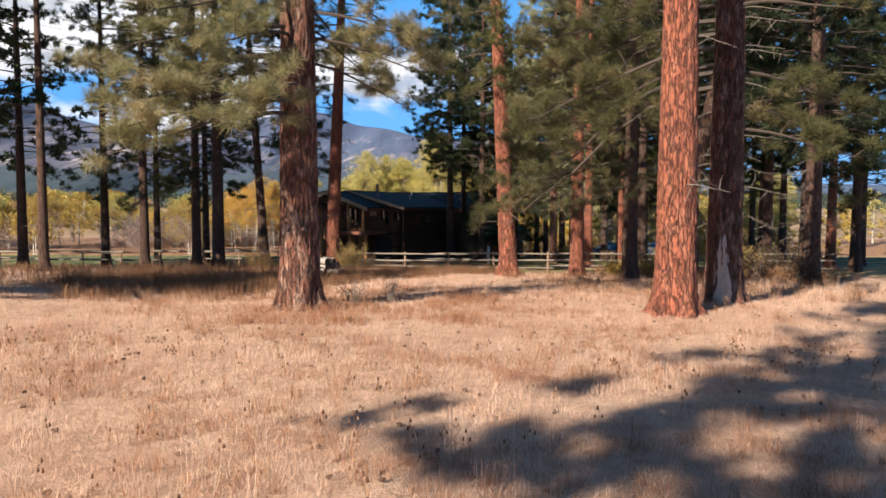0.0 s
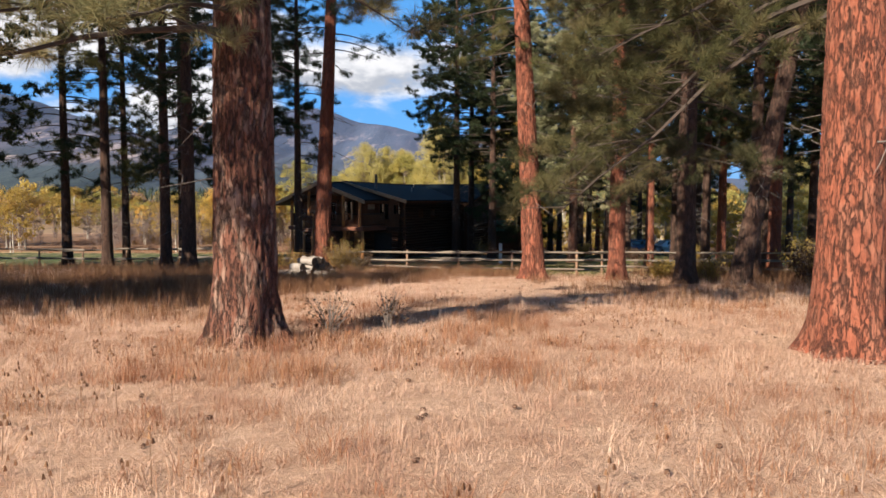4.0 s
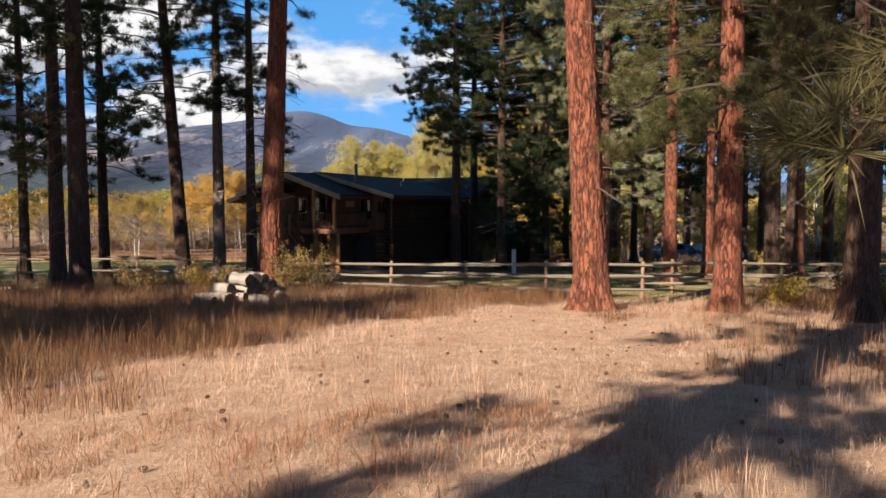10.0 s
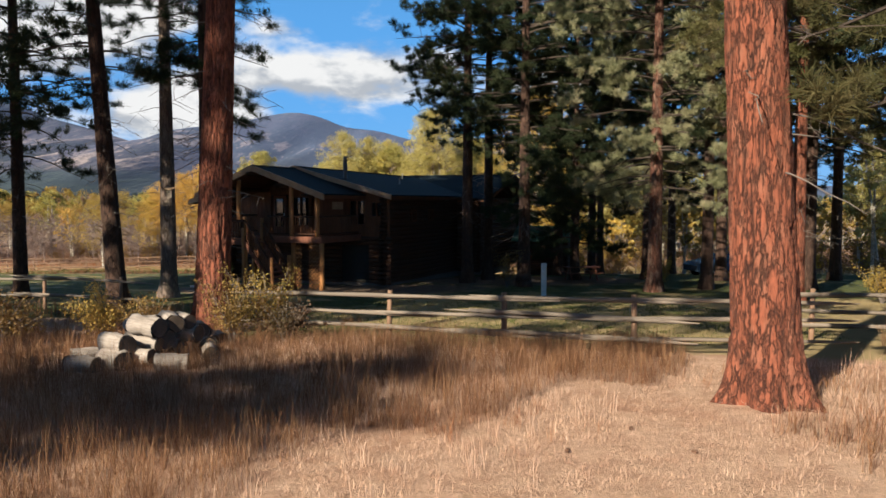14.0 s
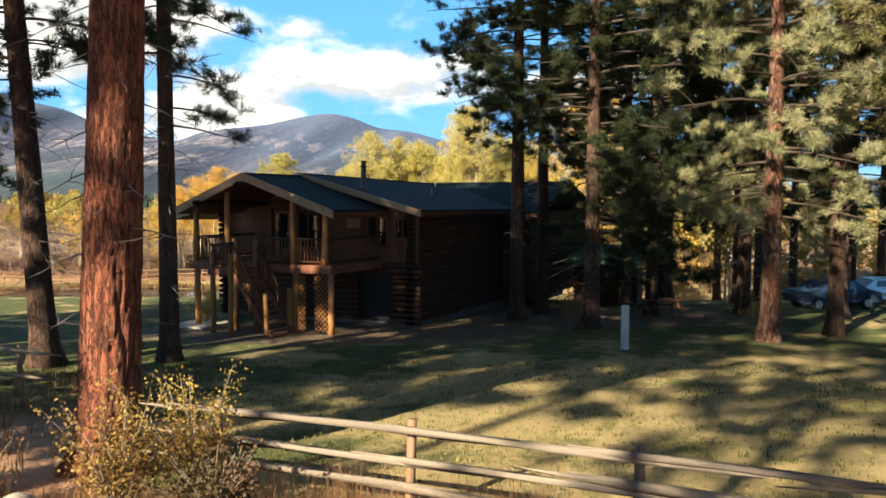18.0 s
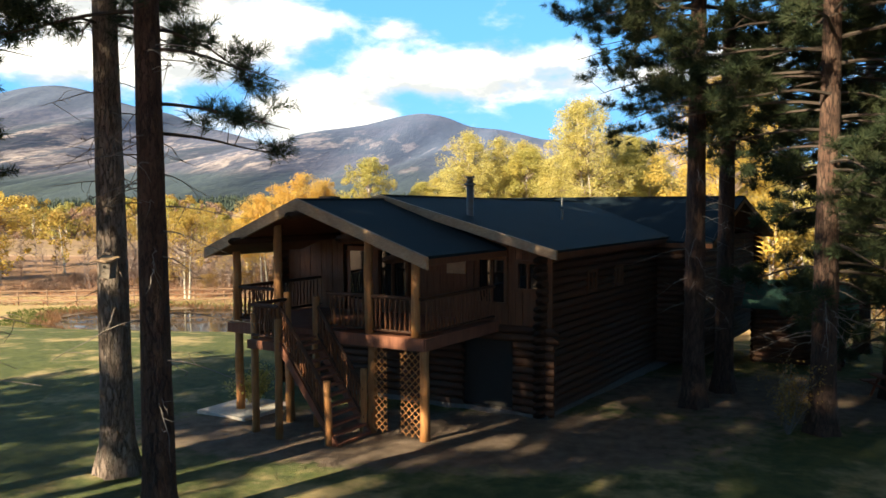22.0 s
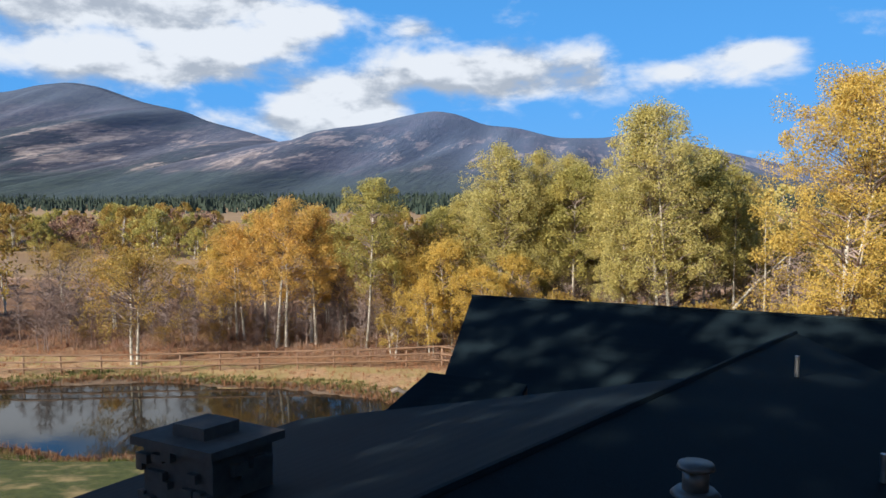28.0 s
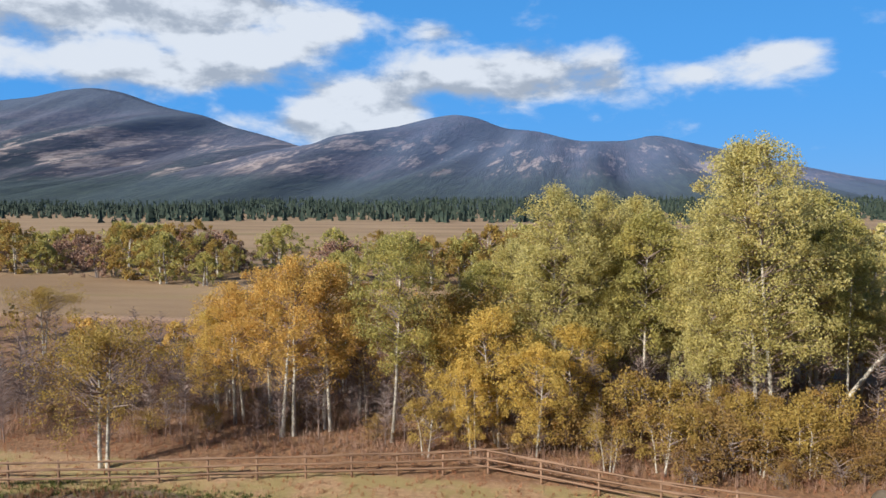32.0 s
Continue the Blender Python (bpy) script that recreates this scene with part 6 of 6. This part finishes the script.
# the leaning dead log at the wood's edge
dl = thing("fallen_aspen", pose(3.2, 125.2, gz(3.2, 125.2)), "bare white aspen stem leaning out of the bushes", "tree")
p = Pile()
p.tube([(-.1, 0, -.2), (1.85, .8, 2.1), (4.4, 1.9, 4.9), (7.0, 2.8, 7.1)], [.17, .15, .12, .07], 8)
p.tube([(5.6, 2.3, 5.9), (7.4, 2.2, 6.6)], [.05, .02], 5)
part("stem", p, BIRCH, dl, smooth=True)

# band of cottonwoods and willows across the far field
for k in range(280):
    x = -330 + 430 * (k + rng.uniform(0, 1)) / 280
    if math.sin(x * .11) + math.sin(x * .047 + 1) < -1.3:
        continue
    plant((F_GOLD, F_GREEN, F_BROWN, F_GREEN, F_GOLD)[rng.randint(0, 5)], x, 208 + 9 * math.sin(x * .03) + rng.uniform(0, 42), rng.uniform(.7, 1.3), rng.uniform(0, 360), 0.9)
retire(MODELS)


# dark conifers at the foot of the mountains, as one far wood
def far_wood():
    rng = np.random.RandomState(21)
    p = Pile()
    n = 15000
    x = rng.uniform(-2100, 1500, n)
    y = 590 + rng.uniform(0, 1, n) ** 1.1 * 1250 + 0.03 * np.abs(x)
    keep = (y > 690 + 50 * np.sin(x * 0.009) + 30 * np.sin(x * 0.023)) | (np.sin(x * 0.013) + 0.6 * np.sin(x * 0.031) > 1.1)
    for a, b in zip(x[keep], y[keep]):
        h, w = rng.uniform(5, 17), rng.uniform(1.8, 4.4)
        z0 = -8 + max(0, (b - 1300)) * 0.035
        v = []
        for k in range(3):
            zz, ww = z0 + h * (0.08 + 0.27 * k), w * (1 - 0.27 * k)
            t = rng.uniform(0, 6)
            v += [(a + ww * math.cos(t + q * 2.094), b + ww * math.sin(t + q * 2.094), zz) for q in range(3)] + [(a, b, z0 + h * (0.5 + 0.25 * k))]
        p.put(v, None, [(4 * k + i, 4 * k + (i + 1) % 3, 4 * k + 3) for k in range(3) for i in range(3)])
    tagged(part("far_conifers", p, CONIFER), "dark conifer forest at the foot of the mountains", "forest", kind="stuff")


far_wood()

# ---- grass, weeds and thickets ----
def blades(pile, rng, x, y, height, wide, lean, per):
    """Tufts of bent blades at x, y; each blade is two faces that taper to a point."""
    n = len(x) * per
    X, Y = np.repeat(x, per) + rng.normal(0, 0.05, n), np.repeat(y, per) + rng.normal(0, 0.05, n)
    H = np.repeat(height, per) * rng.uniform(0.5, 1.15, n)
    az = rng.uniform(0, 2 * np.pi, n)
    ln = np.abs(rng.normal(0, lean, n)) + 0.05
    fx, fy = np.cos(az), np.sin(az)
    sx, sy = -fy * wide / 2, fx * wide / 2
    Z = ground_z(X, Y)
    p0 = np.stack([X - sx, Y - sy, Z - 0.02], -1)
    p1 = np.stack([X + sx, Y + sy, Z - 0.02], -1)
    mx, my, mz = X + fx * ln * H * 0.4, Y + fy * ln * H * 0.4, Z + H * 0.62
    p2 = np.stack([mx + sx * .8, my + sy * .8, mz], -1)
    p3 = np.stack([mx - sx * .8, my - sy * .8, mz], -1)
    p4 = np.stack([X + fx * ln * H, Y + fy * ln * H, Z + H * (1 - 0.25 * np.minimum(ln, 1))], -1)
    v = np.stack([p0, p1, p2, p3, p4], 1).reshape(-1, 3)
    b = np.arange(n)[:, None] * 5
    pile.put(v, b + np.array([[0, 1, 2, 3]]), b + np.array([[3, 2, 4]]))


def scatter(rng, n, x0, x1, y0, y1, keep=None):
    x, y = rng.uniform(x0, x1, n), rng.uniform(y0, y1, n)
    if keep is not None:
        k = keep(x, y)
        x, y = x[k], y[k]
    return x, y


def patchy(x, y, scale, seed, lo):
    v = np.array([noise.noise(Vector((a * scale + seed, b * scale, 0.3))) for a, b in zip(x, y)])
    return v > lo


rng = np.random.RandomState(5)
NEAR_FENCE = (lambda x, y: y < 45.6 - 0.26 * (x + 2))
SMOOTH = (lambda x, y: np.exp(-(((x - 1.5) / 5.5) ** 2 + ((y - 32) / 7.5) ** 2)))
g = Pile()
x, y = scatter(rng, 15000, -9, 9, 4.0, 24, None)
blades(g, rng, x, y, rng.uniform(0.05, 0.13, len(x)), 0.0055, 4.2, 8)
x, y = scatter(rng, 26000, -15, 14, 16, 44, NEAR_FENCE)
blades(g, rng, x, y, rng.uniform(0.05, 0.12, len(x)) * (1 - 0.35 * SMOOTH(x, y)), 0.006, 4.0, 7)
tagged(part("short_dry_grass", g, STRAW), "short tawny dry meadow grass", "grass", kind="stuff")
g = Pile()
x, y = scatter(rng, 9000, -11, 11, 5, 30, None)
k = patchy(x, y, 0.45, 3.0, 0.16) & (rng.uniform(0, 1, len(x)) > SMOOTH(x, y))
blades(g, rng, x[k], y[k], rng.uniform(0.10, 0.34, k.sum()), 0.0040, 0.8, 8)
x, y = scatter(rng, 9000, -22, 20, 24, 47, NEAR_FENCE)
k = patchy(x, y, 0.22, 9.0, 0.15) & (rng.uniform(0, 1, len(x)) > 1.1 * SMOOTH(x, y))
blades(g, rng, x[k], y[k], rng.uniform(0.16, 0.42, k.sum()), 0.006, 0.7, 8)
tagged(part("tall_dry_grass", g, STRAW), "tall pale dry grass stems in patches", "grass", kind="stuff")
g = Pile()
x, y = scatter(rng, 9000, -9, 8, 4, 27, None)
k = patchy(x, y, 0.42, 21.0, 0.0) & patchy(x, y, 1.6, 27.0, -0.10)
blades(g, rng, x[k], y[k], rng.uniform(0.06, 0.28, k.sum()), 0.005, 1.4, 11)
x, y = scatter(rng, 1500, -4.5, 1.5, 15.5, 22.5, None)
k = patchy(x, y, 0.8, 51.0, -0.05)
blades(g, rng, x[k], y[k], rng.uniform(0.15, 0.42, k.sum()), 0.005, 0.8, 10)
x, y = scatter(rng, 2600, -14, 14, 22, 42, NEAR_FENCE)
k = patchy(x, y, 0.35, 61.0, 0.10) & (rng.uniform(0, 1, len(x)) > SMOOTH(x, y))
blades(g, rng, x[k], y[k], rng.uniform(0.12, 0.36, k.sum()), 0.007, 0.9, 8)
tagged(part("rusty_weeds", g, RUSTY), "low rusty-brown dried weeds in the meadow", "weeds", kind="stuff")
# dark seed heads on thin stalks, and fallen cones
g = Pile()
x, y = scatter(rng, 900, -8, 10, 5, 26, None)
k = patchy(x, y, 0.30, 71.0, -0.02)
x, y = x[k], y[k]
h = rng.uniform(0.12, 0.36, len(x))
z = ground_z(x, y)
top = np.stack([x + rng.normal(0, 0.05, len(x)), y + rng.normal(0, 0.05, len(x)), z + h], -1)
sticks(g, rng, np.stack([x, y, z - 0.02], -1), top, 0.0035, 0.0025)
for d in ((0, 0, 0), (0.03, 0.01, -0.05), (-0.025, 0.02, -0.08)):
    q = top + np.array(d) + rng.normal(0, 0.012, top.shape)
    sticks(g, rng, q - [0, 0, 0.018], q + [0, 0, 0.022], 0.017, 0.006)
tagged(part("seed_heads", g, STRAW_DARK), "dark dried seed heads on thin stalks", "weeds", kind="stuff")
g = Pile()
x, y = scatter(rng, 320, -9, 10, 5, 38, None)
z = ground_z(x, y) + 0.03
for a, x0, y0, z0 in zip(rng.uniform(0, 6.28, len(x)), x, y, z):
    c, q = np.array([math.cos(a), math.sin(a), 0.1]), np.array([x0, y0, z0])
    g.tube(np.array([q - c * 0.035, q - c * 0.02, q + c * 0.015, q + c * 0.04]), [0.008, 0.024, 0.022, 0.006], 7)
tagged(part("pine_cones", g, CONE), "dark brown fallen pine cones in the grass", "cones", kind="stuff")
g = Pile()
x, y = scatter(rng, 13000, -16, 5, 29, 47.5, lambda x, y: (y < 47.4 - 0.30 * (x + 2)) & (y > np.maximum(30, np.where(x > -2.5, 37 + 0.85 * (x + 2.5), 37 + 2.0 * (x + 2.5))) + 0.7 * np.sin(2 * x)) & (x < 4))
wave = np.array([0.55 + 0.9 * abs(noise.noise(Vector((a * 0.55, b * 0.55, 2.0)))) + 0.5 * noise.noise(Vector((a * 1.7, b * 1.7, 5.0))) for a, b in zip(x, y)])
blades(g, rng, x, y, rng.uniform(0.35, 0.95, len(x)) * np.clip(wave, 0.25, 1.25), 0.005, 0.7, 10)
x, y = scatter(rng, 1500, 9, 20, 36, 46, None)
blades(g, rng, x, y, rng.uniform(0.4, 0.9, len(x)), 0.012, 0.3, 6)
x, y = scatter(rng, 1600, -30, -8, 36, 56, None)
blades(g, rng, x, y, rng.uniform(0.3, 0.7, len(x)), 0.014, 0.35, 6)
x, y = scatter(rng, 2400, -18, -4, 23, 36, None)
k = patchy(x, y, 0.4, 31.0, 0.0)
blades(g, rng, x[k], y[k], rng.uniform(0.25, 0.7, k.sum()), 0.008, 0.6, 7)
x, y = scatter(rng, 2200, 3, 16, 22, 40, None)
k = patchy(x, y, 0.5, 41.0, 0.08)
blades(g, rng, x[k], y[k], rng.uniform(0.2, 0.6, k.sum()), 0.008, 0.6, 7)
tagged(part("brown_weeds", g, STRAW_DARK), "brown dry weeds and seed stalks along the fence", "weeds", kind="stuff")
g = Pile()
x, y = scatter(rng, 9000, -16, 9, 46, 60, lambda x, y: y > 46.2 - 0.26 * (x + 2) + (x < -6) * 5.0)
blades(g, rng, x, y, np.full(len(x), 0.07), 0.014, 0.6, 4)
tagged(part("lawn_turf", g, TURF), "patchy mown lawn grass", "grass", kind="stuff")
g = Pile()
x, y = scatter(rng, 3600, -56, 14, 109, 124, lambda x, y: pond_reach(x, y) > 1.02)
blades(g, rng, x, y, rng.uniform(0.10, 0.38, len(x)), 0.022, 0.7, 6)
tagged(part("bank_grass", g, RUSTY), "rusty tawny grass along pond bank and far fence", "grass", kind="stuff")
g = Pile()
a = rng.uniform(0, 2 * np.pi, 1900)
rr = rng.uniform(0.90, 1.03, 1900) * (1 + 0.05 * np.sin(3 * a + 0.6) + 0.035 * np.sin(7 * a))
blades(g, rng, -29 + 16.2 * rr * np.cos(a), 103.8 + 7.7 * rr * np.sin(a), rng.uniform(0.12, 0.5, 1900), 0.03, 0.4, 6)
tagged(part("pond_reeds", g, STRAW_DARK), "dry reeds at the pond's edge", "reeds", kind="stuff")
g = Pile()
a = rng.uniform(0, 2 * np.pi, 4200)
rr = rng.uniform(0.96, 1.20, 4200) * (1 + 0.05 * np.sin(3 * a + 0.6) + 0.035 * np.sin(7 * a))
blades(g, rng, -29 + 16.2 * rr * np.cos(a), 103.8 + 7.7 * rr * np.sin(a), rng.uniform(0.08, 0.3, 4200), 0.03, 0.6, 6)
tagged(part("shore_grass", g, TURF), "olive green grass round the pond", "grass", kind="stuff")
g = Pile()
x, y = scatter(rng, 9500, -60, 24, 117.5, 142, lambda x, y: y > 118.2 - 0.33 * np.maximum(0, x + 15) )
blades(g, rng, x, y, rng.uniform(0.3, 1.1, len(x)), 0.016, 0.6, 10)
tagged(part("brush_thicket", g, THICKET), "bare reddish-brown brush thicket below the aspens", "brush", kind="stuff")


# shrubs by the log pile
def bush(x, y, high, wide, count, mat, seed, label, size=0.035):
    rng = np.random.RandomState(seed)
    b = thing("shrub", pose(x, y, gz(x, y)), label, "shrub")
    w, lf = Pile(), Pile()
    spots = []
    for _ in range(26):
        az, rc = rng.uniform(0, 2 * np.pi), wide * rng.uniform(0.1, 1.0)
        e = np.array([math.cos(az) * rc, math.sin(az) * rc, high * rng.uniform(0.5, 1.05)])
        w.tube(np.array([[0, 0, -.1], e * [.4, .4, .55], e]), [.014, .009, .003], 3, False)
        m = count // 26
        s = rng.uniform(0.35, 1.0, m)[:, None]
        spots.append(e * s + rng.normal(0, 0.10, (m, 3)))
    leaves(lf, rng, np.vstack(spots), size)
    tagged(part("branchwork", w, DEAD_LIMB, b), kind="stuff")
    tagged(part("foliage", lf, mat, b), kind="stuff")


bush(-5.2, 47.4, 1.75, 1.15, 3200, LEAF_DULL, 1, "leafy shrub with yellow-green leaves by the fence", 0.028)
bush(-5.9, 46.6, 1.5, 1.0, 2600, LEAF_BROWN, 2, "leafy shrub with russet-gold leaves by the fence", 0.028)
bush(-4.6, 46.3, 1.0, 0.8, 1500, LEAF_RUSSET, 9, "low shrub with dry russet leaves by the fence")
bush(-8.9, 46.8, 1.35, 1.4, 3600, LEAF_ORANGE, 3, "low shrub with russet leaves behind the log pile", 0.026)
bush(-7.7, 46.2, 1.1, 0.9, 2200, LEAF_BROWN, 31, "low shrub with brown leaves behind the log pile", 0.026)
bush(-10.9, 45.8, 1.2, 1.2, 3000, LEAF_BROWN, 4, "low shrub with russet leaves behind the log pile", 0.028)
bush(2.7, 67.6, 1.9, 1.1, 1500, LEAF_BROWN, 5, "thin bare shrub beside the pines at the house")
bush(-12.2, 68.5, 1.3, 0.9, 2200, LEAF_GREEN, 6, "dark green shrub at the house corner")
for k, (x, y, hh) in enumerate(((13.6, 35.4, 1.9), (12.6, 33.8, 1.5), (15.4, 36.8, 2.0), (10.4, 38.2, 1.0), (12.2, 42.6, 1.2), (16.5, 41.0, 1.7), (9.2, 40.6, 0.9), (14.6, 31.0, 1.6), (18.5, 46.0, 1.6), (14.8, 47.0, 1.3), (20.5, 53.0, 1.7), (24.0, 50.0, 1.8), (17.0, 59.0, 1.5), (21.0, 64.5, 1.7), (13.8, 63.0, 1.2), (11.0, 69.0, 1.3), (25.0, 70.0, 1.8))):
    bush(x, y, hh, hh * 0.8, 2000, LEAF_RUSSET if k % 3 else LEAF_DULL, 20 + k, "dark tangled brush below the pines", 0.04)
bush(-2.3, 19.9, 0.8, 0.5, 300, LEAF_RUSSET, 7, "dry spindly weed with few brown leaves", 0.025)
bush(-1.4, 21.0, 0.7, 0.4, 240, LEAF_RUSSET, 8, "dry spindly weed with few brown leaves", 0.025)
